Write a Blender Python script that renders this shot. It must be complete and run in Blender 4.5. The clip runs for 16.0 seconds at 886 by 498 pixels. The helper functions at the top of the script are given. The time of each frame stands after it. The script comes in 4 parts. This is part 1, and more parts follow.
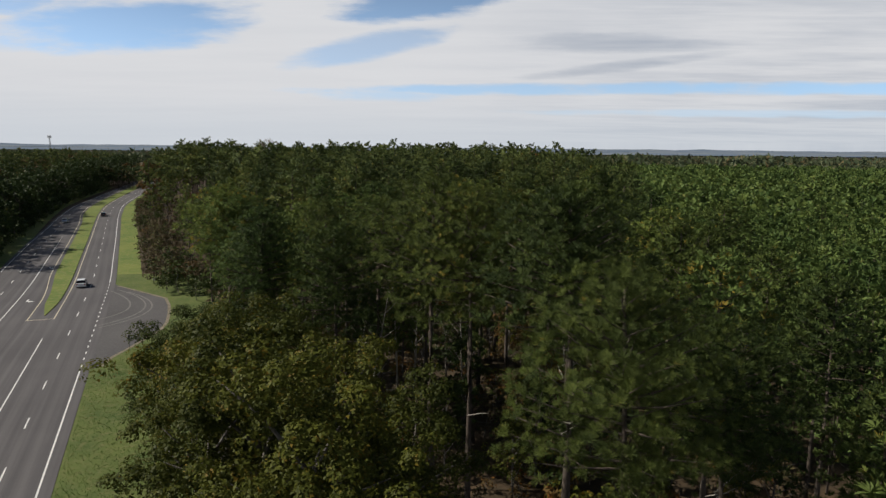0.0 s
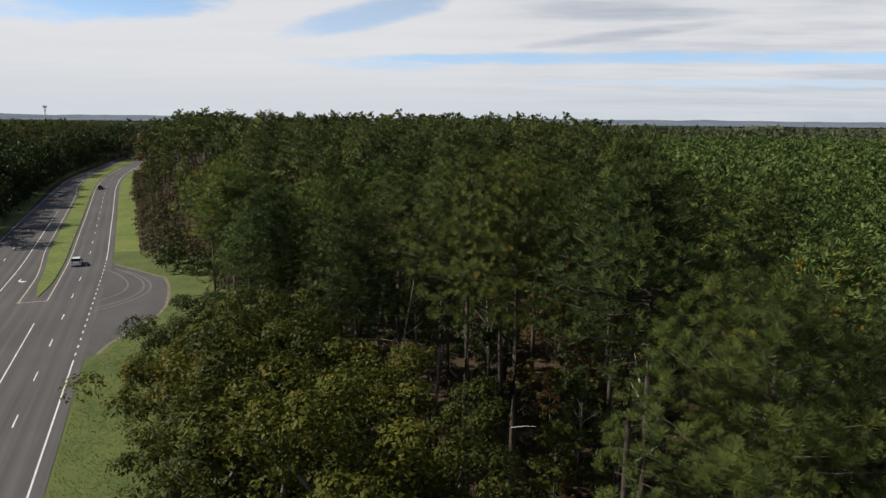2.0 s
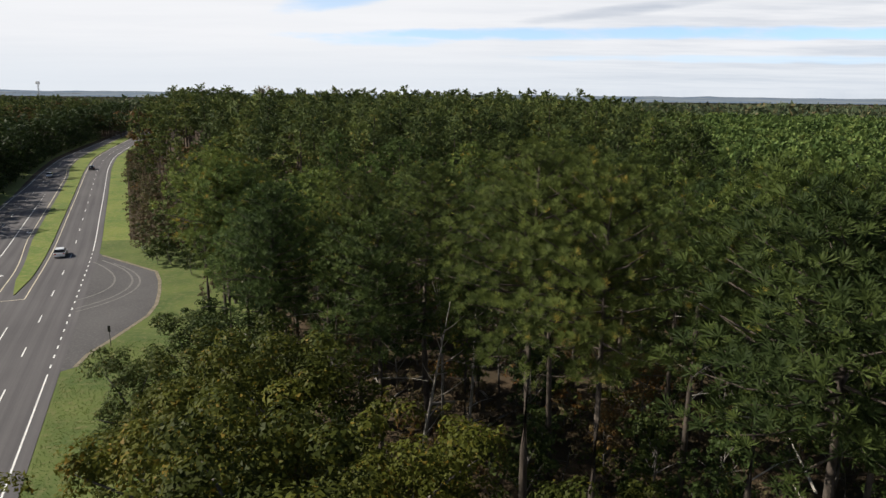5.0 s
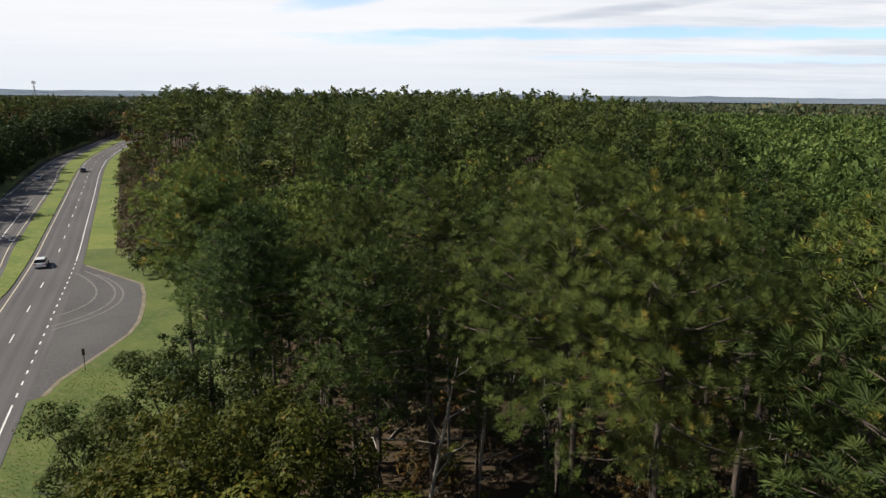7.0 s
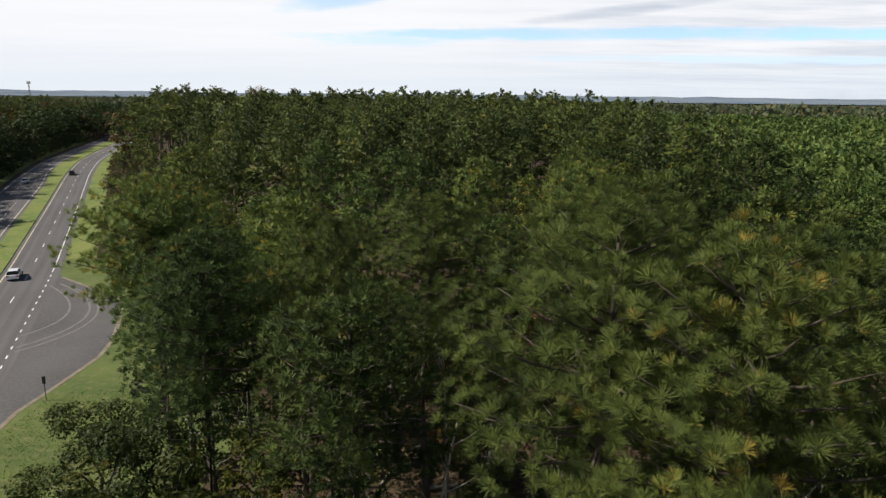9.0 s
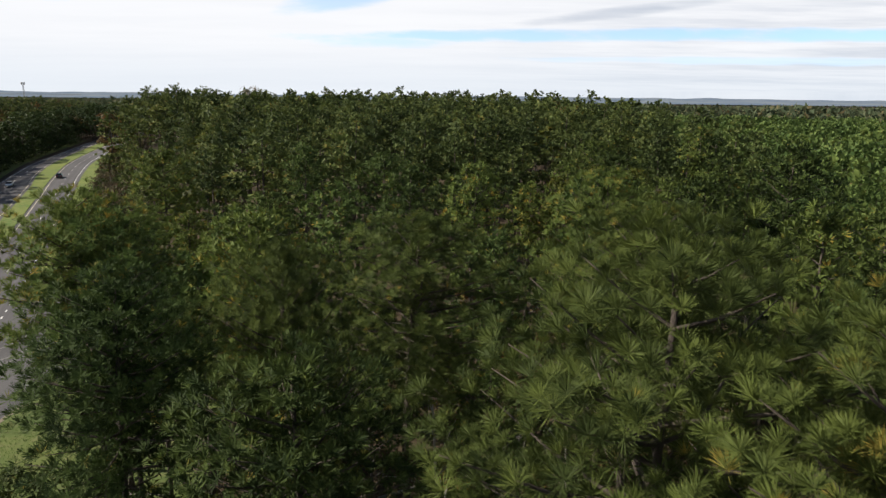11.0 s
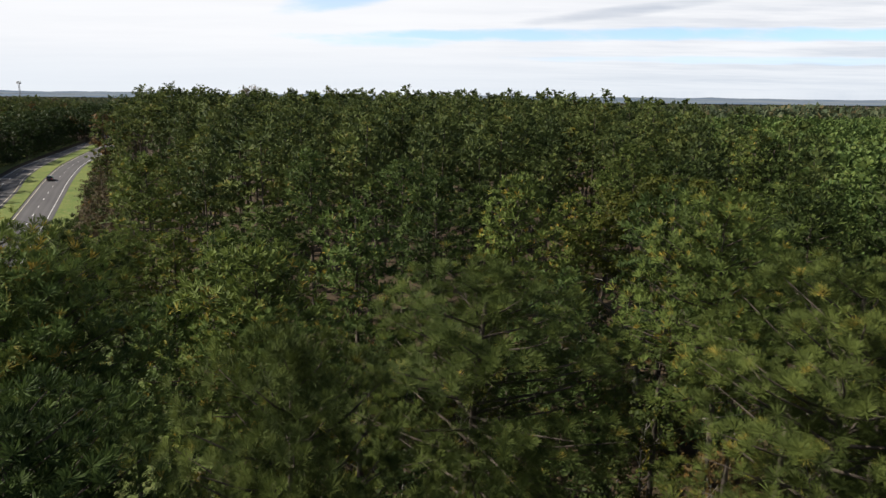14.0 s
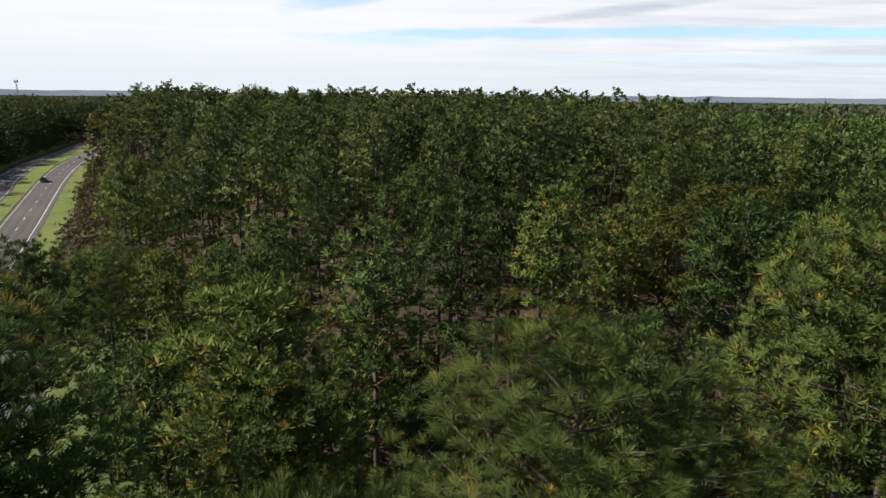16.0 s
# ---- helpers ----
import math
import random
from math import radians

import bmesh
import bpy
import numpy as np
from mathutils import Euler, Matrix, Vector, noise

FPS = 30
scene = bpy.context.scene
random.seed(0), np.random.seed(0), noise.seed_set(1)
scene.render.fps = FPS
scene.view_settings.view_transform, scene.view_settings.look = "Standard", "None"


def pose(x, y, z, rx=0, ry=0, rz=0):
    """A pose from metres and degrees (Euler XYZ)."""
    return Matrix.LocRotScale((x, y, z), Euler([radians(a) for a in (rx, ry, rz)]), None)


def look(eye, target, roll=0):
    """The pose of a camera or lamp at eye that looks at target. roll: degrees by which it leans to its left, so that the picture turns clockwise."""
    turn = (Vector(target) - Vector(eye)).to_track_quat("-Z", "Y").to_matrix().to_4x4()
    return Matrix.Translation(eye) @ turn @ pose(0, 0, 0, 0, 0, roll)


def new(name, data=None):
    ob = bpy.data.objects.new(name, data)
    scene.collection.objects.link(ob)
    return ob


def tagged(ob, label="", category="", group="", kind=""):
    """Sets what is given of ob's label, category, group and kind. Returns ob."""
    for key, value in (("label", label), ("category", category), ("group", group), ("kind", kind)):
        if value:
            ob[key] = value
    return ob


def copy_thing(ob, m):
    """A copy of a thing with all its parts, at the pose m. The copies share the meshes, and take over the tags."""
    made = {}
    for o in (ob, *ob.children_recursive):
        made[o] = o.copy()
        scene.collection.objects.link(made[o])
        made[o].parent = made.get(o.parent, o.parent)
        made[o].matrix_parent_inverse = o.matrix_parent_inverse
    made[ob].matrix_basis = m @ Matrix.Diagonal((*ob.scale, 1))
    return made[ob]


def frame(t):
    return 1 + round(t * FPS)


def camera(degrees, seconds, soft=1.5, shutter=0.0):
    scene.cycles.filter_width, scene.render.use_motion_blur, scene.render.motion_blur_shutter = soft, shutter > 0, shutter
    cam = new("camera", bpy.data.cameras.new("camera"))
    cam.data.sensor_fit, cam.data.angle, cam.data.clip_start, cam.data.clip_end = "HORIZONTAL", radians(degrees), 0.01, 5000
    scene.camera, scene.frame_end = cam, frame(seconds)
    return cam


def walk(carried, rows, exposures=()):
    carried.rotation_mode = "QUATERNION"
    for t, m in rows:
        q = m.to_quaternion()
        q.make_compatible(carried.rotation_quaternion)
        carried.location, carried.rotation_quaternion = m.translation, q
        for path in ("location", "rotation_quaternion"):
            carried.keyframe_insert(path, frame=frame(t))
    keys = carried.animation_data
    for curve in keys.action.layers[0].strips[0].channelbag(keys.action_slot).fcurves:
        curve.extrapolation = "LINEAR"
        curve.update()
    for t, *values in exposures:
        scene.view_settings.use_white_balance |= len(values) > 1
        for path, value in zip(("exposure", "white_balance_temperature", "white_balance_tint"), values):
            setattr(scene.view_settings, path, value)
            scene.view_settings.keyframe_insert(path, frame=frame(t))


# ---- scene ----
cam = camera(66.1, 16.0, soft=1.4, shutter=0.3)
# seconds, place, yaw (left), pitch, lean
ROWS = [
    (0, 0.931, 1.867, 30.038, 2.00, -9.03, 0.51),
    (0.5, 0.219, 3.457, 30.017, 1.99, -9.05, 0.51),
    (1, -0.483, 5.123, 30.008, 1.99, -9.21, 0.52),
    (1.5, -1.167, 6.842, 30.007, 1.99, -9.91, 0.52),
    (2, -1.825, 8.596, 30.009, 1.98, -11.45, 0.52),
    (2.5, -2.454, 10.377, 30.010, 1.98, -12.96, 0.53),
    (3, -3.054, 12.180, 30.009, 1.98, -13.42, 0.53),
    (3.5, -3.637, 14.006, 30.008, 1.97, -13.42, 0.54),
    (4, -4.174, 15.825, 30.021, 1.97, -13.36, 0.54),
    (4.7, -4.788, 18.320, 30.077, 1.96, -13.36, 0.55),
    (5.4, -5.183, 20.708, 30.141, 1.96, -13.37, 0.56),
    (6.1, -5.462, 23.098, 30.204, 1.96, -13.39, 0.57),
    (6.5, -5.611, 24.496, 30.240, 1.95, -13.40, 0.58),
    (7, -5.759, 26.250, 30.279, 1.95, -13.40, 0.58),
    (7.5, -5.862, 28.010, 30.310, 1.95, -13.40, 0.59),
    (8, -5.906, 29.783, 30.332, 1.95, -13.39, 0.60),
    (8.5, -5.881, 31.580, 30.334, 1.95, -13.38, 0.60),
    (9, -5.836, 33.355, 30.300, 1.95, -13.36, 0.61),
    (9.7, -5.737, 35.775, 30.211, 1.95, -13.32, 0.61),
    (10.4, -5.408, 38.059, 30.112, 1.95, -13.28, 0.61),
    (11, -5.421, 40.031, 30.021, 1.95, -13.25, 0.61),
    (11.5, -5.645, 41.680, 29.950, 1.95, -13.22, 0.61),
    (12, -6.012, 43.312, 29.899, 1.96, -13.22, 0.61),
    (12.5, -6.506, 44.919, 29.863, 1.96, -13.23, 0.61),
    (13, -7.064, 46.532, 29.828, 1.96, -13.25, 0.60),
    (13.5, -7.651, 48.165, 29.790, 1.97, -13.27, 0.60),
    (14, -8.230, 49.810, 29.750, 1.97, -13.29, 0.60),
    (14.5, -8.783, 51.450, 29.710, 1.97, -13.31, 0.59),
    (15, -9.307, 53.068, 29.672, 1.98, -13.33, 0.59),
    (15.5, -9.801, 54.655, 29.636, 1.98, -13.36, 0.59),
    (16, -10.258, 56.196, 29.604, 1.98, -13.39, 0.58),
]
walk(cam, [(t, Matrix.Translation((x, y, z)) @ pose(0, 0, 0, 0, 0, yaw) @ pose(0, 0, 0, 90 + pitch, 0, 0) @ pose(0, 0, 0, 0, 0, lean))
           for t, x, y, z, yaw, pitch, lean in ROWS],
     exposures=((0.0, -0.04), (1.5, 0.02), (3.5, 0.22), (7.0, 0.42), (16.0, 0.44)))

# ---- light and sky ----
SUN_ELEV, SUN_AZ = 40.0, -92.0   # degrees; azimuth clockwise from +y
sun_data = bpy.data.lights.new("sun", "SUN")
sun_data.energy, sun_data.angle, sun_data.color = 5.0, radians(0.6), (1.0, 0.93, 0.82)
sun = new("sun", sun_data)
sun_from = Vector((math.sin(radians(SUN_AZ)) * math.cos(radians(SUN_ELEV)), math.cos(radians(SUN_AZ)) * math.cos(radians(SUN_ELEV)), math.sin(radians(SUN_ELEV))))
sun.matrix_world = look(sun_from * 100, (0, 0, 0))


class Nodes:
    """Short hand for node trees."""

    def __init__(self, tree):
        self.t = tree
        tree.nodes.clear()

    def n(self, kind, ins=None, operation="", smooth=False, rgba=False):
        node = self.t.nodes.new(kind)
        if operation:
            node.operation = operation
        if smooth:
            node.interpolation_type = "SMOOTHSTEP"
        if rgba:
            node.data_type = "RGBA"
        for k, v in (ins or {}).items():
            if isinstance(v, bpy.types.NodeSocket):
                self.t.links.new(v, node.inputs[k])
            else:
                node.inputs[k].default_value = v
        return node

    def math(self, op, a, b=0.0, c=0.0):
        return self.n("ShaderNodeMath", {0: a, 1: b, 2: c}, operation=op).outputs[0]

    def step(self, v, lo, hi, out_lo=0.0, out_hi=1.0):
        return self.n("ShaderNodeMapRange", {0: v, 1: lo, 2: hi, 3: out_lo, 4: out_hi}, smooth=True).outputs[0]

    def mix(self, f, a, b):
        return self.n("ShaderNodeMix", {0: f, 6: a, 7: b}, rgba=True).outputs[2]

    def noise(self, vec, scale, detail=4.0, rough=0.55):
        return self.n("ShaderNodeTexNoise", {"Vector": vec, "Scale": scale, "Detail": detail, "Roughness": rough}).outputs["Fac"]


def rgb(r, g, b):
    return (r, g, b, 1.0)


def build_sky():
    world = bpy.data.worlds.new("sky")
    scene.world = world
    world.use_nodes = True
    g = Nodes(world.node_tree)
    d = g.n("ShaderNodeTexCoord").outputs["Generated"]
    sep = g.n("ShaderNodeSeparateXYZ", {0: d})
    x, y, z = sep.outputs
    lifted = g.n("ShaderNodeCombineXYZ", {0: x, 1: y, 2: g.math("ADD", z, 0.12)}).outputs[0]
    sky = g.n("ShaderNodeTexSky", {0: g.n("ShaderNodeVectorMath", {0: lifted}, operation="NORMALIZE").outputs[0]})
    sky.sky_type, sky.sun_disc = "NISHITA", False
    sky.sun_elevation, sky.sun_rotation = radians(SUN_ELEV), radians(SUN_AZ % 360)
    sky.air_density, sky.dust_density, sky.ozone_density = 1.0, 0.3, 1.0
    # clouds lie on a high flat layer: its plan coordinates
    up = g.math("ADD", g.math("MAXIMUM", z, 0.0), 0.045)
    px, py = g.math("DIVIDE", x, up), g.math("DIVIDE", y, up)
    plan = g.n("ShaderNodeCombineXYZ", {0: g.math("MULTIPLY", px, 0.55), 1: py, 2: 0.0}).outputs[0]
    big = g.noise(plan, 0.35, 6.0, 0.55)
    fine = g.noise(plan, 1.6, 7.0, 0.62)
    # tangent plane ahead, for the gaps in the cloud sheet
    ay = g.math("MAXIMUM", y, 0.05)
    u, v = g.math("DIVIDE", x, ay), g.math("DIVIDE", z, ay)
    wob = g.n("ShaderNodeCombineXYZ", {0: g.math("MULTIPLY", u, 9.0), 1: g.math("MULTIPLY", v, 42.0), 2: 0.0}).outputs[0]
    w1 = g.math("SUBTRACT", g.noise(wob, 1.0, 6.0, 0.6), 0.5)
    streak = g.noise(g.n("ShaderNodeCombineXYZ", {0: g.math("MULTIPLY", u, 2.2), 1: g.math("MULTIPLY", v, 60.0), 2: 0.0}).outputs[0], 1.0, 5.0, 0.6)

    def gap(cu, cv, ru, rv, slope=0.0, edge=0.7, rag=2.6):
        du = g.math("SUBTRACT", u, cu)
        dv = g.math("SUBTRACT", g.math("SUBTRACT", v, cv), g.math("MULTIPLY", du, slope))
        e = g.math("ADD", g.math("POWER", g.math("DIVIDE", du, ru), 2.0), g.math("POWER", g.math("DIVIDE", dv, rv), 2.0))
        e = g.math("ADD", e, g.math("MULTIPLY", w1, rag))
        return g.step(e, 1.0 + edge, 1.0 - edge)

    blue = gap(-0.50, 0.160, 0.175, 0.034, 0.05, 0.7)
    for args, amount in (((-0.76, 0.190, 0.14, 0.020, 0.0, 0.6), 0.9), ((-0.14, 0.132, 0.11, 0.017, 0.20, 0.7), 0.7), ((-0.06, 0.196, 0.12, 0.026, 0.10, 0.6), 1.0), ((0.02, 0.222, 0.2, 0.022, 0.0, 0.5), 1.0),
                         ((0.12, 0.074, 0.30, 0.0075, 0.01, 0.9, 4.0), 0.9), ((0.48, 0.077, 0.24, 0.008, 0.0, 0.9, 4.0), 1.0), ((-0.12, 0.064, 0.08, 0.008, 0.0, 0.9, 4.0), 0.6), ((0.45, 0.042, 0.3, 0.005, 0.0, 0.9, 4.0), 0.45)):
        blue = g.math("MAXIMUM", blue, g.math("MULTIPLY", gap(*args), amount))
    # elsewhere the sheet breaks up by itself overhead
    broken = g.math("MULTIPLY", g.step(big, 0.76, 0.60), g.step(z, 0.20, 0.34))
    cover = g.math("SUBTRACT", 1.0, g.math("MAXIMUM", blue, broken))
    # thickness: grey bellies and bright thin parts
    thick = g.math("ADD", g.math("MULTIPLY", big, 0.45), g.math("ADD", g.math("MULTIPLY", fine, 0.25), g.math("MULTIPLY", streak, 0.30)))
    side = g.step(u, -0.15, 0.5)
    belly = gap(0.20, 0.138, 0.13, 0.012, 0.0, 0.95)
    belly = g.math("MAXIMUM", belly, gap(0.22, 0.107, 0.12, 0.007, 0.12, 0.95))
    shade = g.math("ADD", g.math("MULTIPLY", g.step(thick, 0.38, 0.66), g.math("ADD", 0.14, g.math("MULTIPLY", side, 0.82))), g.math("MULTIPLY", belly, 0.55))
    colour = g.mix(g.math("MINIMUM", shade, 1.0), rgb(0.715, 0.722, 0.745), rgb(0.42, 0.46, 0.53))
    low = g.step(z, 0.075, 0.0)
    colour = g.mix(g.math("MULTIPLY", low, 0.55), colour, rgb(0.545, 0.60, 0.665))
    cloud = g.n("ShaderNodeBackground", {0: colour, 1: 1.0})
    clear = g.n("ShaderNodeBackground", {0: sky.outputs[0], 1: g.step(z, 0.06, 0.40, 0.165, 0.044)})
    out = g.n("ShaderNodeMixShader", {0: cover, 1: clear.outputs[0], 2: cloud.outputs[0]})
    g.n("ShaderNodeOutputWorld", {0: out.outputs[0]})


build_sky()


# ---- materials ----
def material(name):
    m = bpy.data.materials.new(name)
    m.use_nodes = True
    return m, Nodes(m.node_tree)


def foliage(name, dark, light, warm, warm_part=0.12, gloss=0.45, through_light=0.24, patch=0.22, woods=False, cool_part=0.75, tree_part=0.55):
    """Leaves or needles: tint varies leaf by leaf, in patches of a crown and from tree to tree."""
    m, g = material(name)
    geo = g.n("ShaderNodeNewGeometry")
    leaf = geo.outputs["Random Per Island"]
    if woods:
        tree = g.step(g.noise(geo.outputs["Position"], 0.11, 1.0), 0.32, 0.68)
    else:
        tree = g.n("ShaderNodeObjectInfo").outputs["Random"]
    patchy = g.noise(geo.outputs["Position"], patch, 3.0)
    fleck = g.noise(geo.outputs["Position"], 1.7, 2.0)
    f = g.math("ADD", g.math("MULTIPLY", leaf, 0.38), g.math("ADD", g.math("MULTIPLY", patchy, 0.62), g.math("MULTIPLY_ADD", tree, tree_part, (0.55 - tree_part) * 0.6)))
    base = g.mix(g.step(f, 0.32, 1.32), rgb(*dark), rgb(*light))
    hue = g.math("FRACT", g.math("MULTIPLY", tree, 7.31))
    cool = g.n("ShaderNodeMix", {0: 1.0, 6: base, 7: rgb(0.84, 0.98, 1.14)}, rgba=True)
    cool.blend_type = "MULTIPLY"
    base = g.mix(g.math("MULTIPLY", g.step(hue, 0.35, 0.95), cool_part), base, cool.outputs[2])
    w = g.math("ADD", g.math("MULTIPLY", fleck, 0.62), g.math("ADD", g.math("MULTIPLY", leaf, 0.36), g.math("MULTIPLY", tree, 0.14)))
    base = g.mix(g.step(w, 0.80 - warm_part, 0.92 - warm_part), base, rgb(*warm))
    p = g.n("ShaderNodeBsdfPrincipled", {"Base Color": base, "Roughness": gloss + 0.15, "Specular IOR Level": 0.10})
    tr = g.n("ShaderNodeBsdfTranslucent", {0: base})
    mix = g.n("ShaderNodeMixShader", {0: through_light, 1: p.outputs[0], 2: tr.outputs[0]})
    g.n("ShaderNodeOutputMaterial", {0: mix.outputs[0]})
    return m


def grainy(name, stops, scale, fine_scale, rough=0.85, bump=0.3, bump_scale=None, spread=0.5, stretch=None):
    """A rough surface of two or three colours in two scales of noise, with relief."""
    m, g = material(name)
    pos = g.n("ShaderNodeTexCoord").outputs["Object"]
    if stretch:
        pos = g.n("ShaderNodeMapping", {"Vector": pos, "Scale": stretch}).outputs[0]
    a, b = g.noise(pos, scale, 5.0), g.noise(pos, fine_scale, 6.0, 0.65)
    col = g.mix(g.step(a, 0.5 - spread / 2, 0.5 + spread / 2), rgb(*stops[0]), rgb(*stops[1]))
    if len(stops) > 2:
        col = g.mix(g.step(b, 0.45, 0.75), col, rgb(*stops[2]))
    p = g.n("ShaderNodeBsdfPrincipled", {"Base Color": col, "Roughness": rough, "Specular IOR Level": 0.3})
    hgt = g.noise(pos, bump_scale or fine_scale, 6.0, 0.7)
    bp = g.n("ShaderNodeBump", {"Strength": bump, "Distance": 0.05, "Height": hgt})
    g.t.links.new(bp.outputs[0], p.inputs["Normal"])
    g.n("ShaderNodeOutputMaterial", {0: p.outputs[0]})
    return m


def plain(name, colour, rough=0.5, metal=0.0, coat=0.0):
    m, g = material(name)
    pos = g.n("ShaderNodeTexCoord").outputs["Object"]
    v = g.noise(pos, 9.0, 4.0)
    col = g.mix(g.step(v, 0.3, 0.7), rgb(*[c * 0.88 for c in colour]), rgb(*colour))
    p = g.n("ShaderNodeBsdfPrincipled", {"Base Color": col, "Roughness": rough, "Metallic": metal, "Coat Weight": coat})
    g.n("ShaderNodeOutputMaterial", {0: p.outputs[0]})
    return m


NEEDLES = foliage("pine_needles", (0.026, 0.041, 0.012), (0.156, 0.200, 0.047), (0.30, 0.22, 0.04), 0.07)
NEEDLES_BRIGHT = foliage("yellowing_pine_needles", (0.026, 0.041, 0.013), (0.140, 0.172, 0.040), (0.30, 0.22, 0.045), 0.05, cool_part=0.2, tree_part=0.15)
NEEDLES_FAR = foliage("pine_needles_far", (0.044, 0.062, 0.021), (0.138, 0.164, 0.045), (0.21, 0.165, 0.045), 0.06, patch=0.12, woods=True)
NEEDLES_YOUNG = foliage("young_pine_needles", (0.060, 0.096, 0.027), (0.172, 0.226, 0.060), (0.19, 0.17, 0.06), 0.04, patch=0.05, woods=True)
OAK = foliage("oak_leaves", (0.038, 0.048, 0.010), (0.108, 0.114, 0.017), (0.17, 0.115, 0.018), 0.10, gloss=0.4, cool_part=0.12)
OAK_DARK = foliage("dark_oak_leaves", (0.024, 0.038, 0.011), (0.058, 0.076, 0.018), (0.10, 0.085, 0.018), 0.06, gloss=0.4)
AUTUMN = foliage("autumn_leaves", (0.085, 0.058, 0.022), (0.14, 0.090, 0.030), (0.17, 0.075, 0.020), 0.16, woods=True)
BRUSH = foliage("brush_leaves", (0.080, 0.058, 0.034), (0.13, 0.098, 0.052), (0.08, 0.10, 0.026), 0.16, woods=True)
FAR_WOOD = foliage("far_woods_leaves", (0.060, 0.080, 0.042), (0.115, 0.130, 0.064), (0.19, 0.14, 0.07), 0.12, patch=0.03, woods=True)
GRASS = grainy("grass", ((0.085, 0.140, 0.026), (0.165, 0.195, 0.042), (0.22, 0.205, 0.075)), 0.11, 0.9, 0.9, 0.8, 6.0)
GRASS_DEEP = grainy("deep_green_grass", ((0.062, 0.096, 0.022), (0.110, 0.138, 0.033), (0.145, 0.142, 0.055)), 0.16, 1.1, 0.9, 0.8, 6.0)
GRASS_BLADES = foliage("grass_blades", (0.06, 0.115, 0.018), (0.12, 0.165, 0.03), (0.18, 0.165, 0.05), 0.1, patch=0.3, woods=True)
BARK = grainy("pine_bark", ((0.050, 0.040, 0.032), (0.105, 0.084, 0.068), (0.032, 0.026, 0.022)), 2.5, 7.0, 0.9, 0.7, 9.0, stretch=(1.0, 1.0, 0.25))
GREY_BARK = grainy("grey_bark", ((0.085, 0.076, 0.066), (0.165, 0.15, 0.135), (0.05, 0.045, 0.04)), 3.0, 9.0, 0.9, 0.5, 12.0, stretch=(1.0, 1.0, 0.3))
DEAD_WOOD = grainy("dead_wood", ((0.19, 0.17, 0.145), (0.31, 0.285, 0.25)), 4.0, 15.0, 0.85, 0.4)
FLOOR = grainy("leaf_litter", ((0.045, 0.032, 0.018), (0.08, 0.052, 0.028), (0.027, 0.025, 0.014)), 0.22, 2.3, 0.95, 0.8, 5.0)


def asphalt_material():
    """Worn asphalt with lighter wheel tracks along the lanes, tar patches and grain."""
    m, g = material("asphalt")
    uvn = g.n("ShaderNodeUVMap")
    sep = g.n("ShaderNodeSeparateXYZ", {0: uvn.outputs[0]})
    along, across = sep.outputs[1], sep.outputs[0]
    pos = g.n("ShaderNodeTexCoord").outputs["Object"]
    track = g.math("SINE", g.math("MULTIPLY", across, 3.45))
    streaks = g.noise(g.n("ShaderNodeCombineXYZ", {0: g.math("MULTIPLY", across, 1.6), 1: g.math("MULTIPLY", along, 0.03), 2: 0.0}).outputs[0], 1.0, 5.0, 0.6)
    large = g.noise(pos, 0.06, 4.0)
    grain = g.noise(pos, 6.0, 6.0, 0.7)
    f = g.math("ADD", g.math("MULTIPLY", streaks, 0.55), g.math("ADD", g.math("MULTIPLY", large, 0.35), g.math("ADD", g.math("MULTIPLY", grain, 0.2), g.math("MULTIPLY", track, 0.05))))
    col = g.mix(g.step(f, 0.30, 0.80), rgb(0.064, 0.060, 0.062), rgb(0.122, 0.114, 0.115))
    p = g.n("ShaderNodeBsdfPrincipled", {"Base Color": col, "Roughness": 0.8, "Specular IOR Level": 0.35})
    bp = g.n("ShaderNodeBump", {"Strength": 0.25, "Distance": 0.02, "Height": grain})
    g.t.links.new(bp.outputs[0], p.inputs["Normal"])
    g.n("ShaderNodeOutputMaterial", {0: p.outputs[0]})
    return m


ASPHALT = asphalt_material()
APRON = grainy("apron_asphalt", ((0.068, 0.065, 0.066), (0.102, 0.097, 0.097), (0.125, 0.12, 0.115)), 0.10, 3.0, 0.85, 0.25)
DUST = grainy("dusty_asphalt", ((0.14, 0.134, 0.128), (0.19, 0.18, 0.17)), 0.8, 5.0, 0.9, 0.2)
WHITE_LINE = grainy("white_line_paint", ((0.62, 0.62, 0.60), (0.78, 0.78, 0.76), (0.50, 0.50, 0.48)), 1.5, 9.0, 0.6, 0.1)
YELLOW_LINE = grainy("yellow_line_paint", ((0.56, 0.49, 0.33), (0.64, 0.58, 0.44), (0.44, 0.40, 0.31)), 1.5, 9.0, 0.6, 0.1)
GRAVEL = grainy("gravel_edge", ((0.17, 0.145, 0.10), (0.26, 0.22, 0.165), (0.10, 0.10, 0.06)), 0.8, 4.0, 0.95, 0.6)
STEEL = plain("galvanised_steel", (0.36, 0.37, 0.38), 0.45, 0.8)
SIGN_WHITE = plain("white_sign_face", (0.75, 0.75, 0.73), 0.4)
DARK_POST = plain("dark_post", (0.045, 0.04, 0.035), 0.7)
CAR_WHITE = plain("white_car_paint", (0.72, 0.73, 0.74), 0.25, 0.0, 1.0)
CAR_DARK = plain("dark_car_paint", (0.025, 0.028, 0.034), 0.25, 0.0, 1.0)
CAR_SILVER = plain("silver_car_paint", (0.42, 0.43, 0.45), 0.3, 0.5, 1.0)
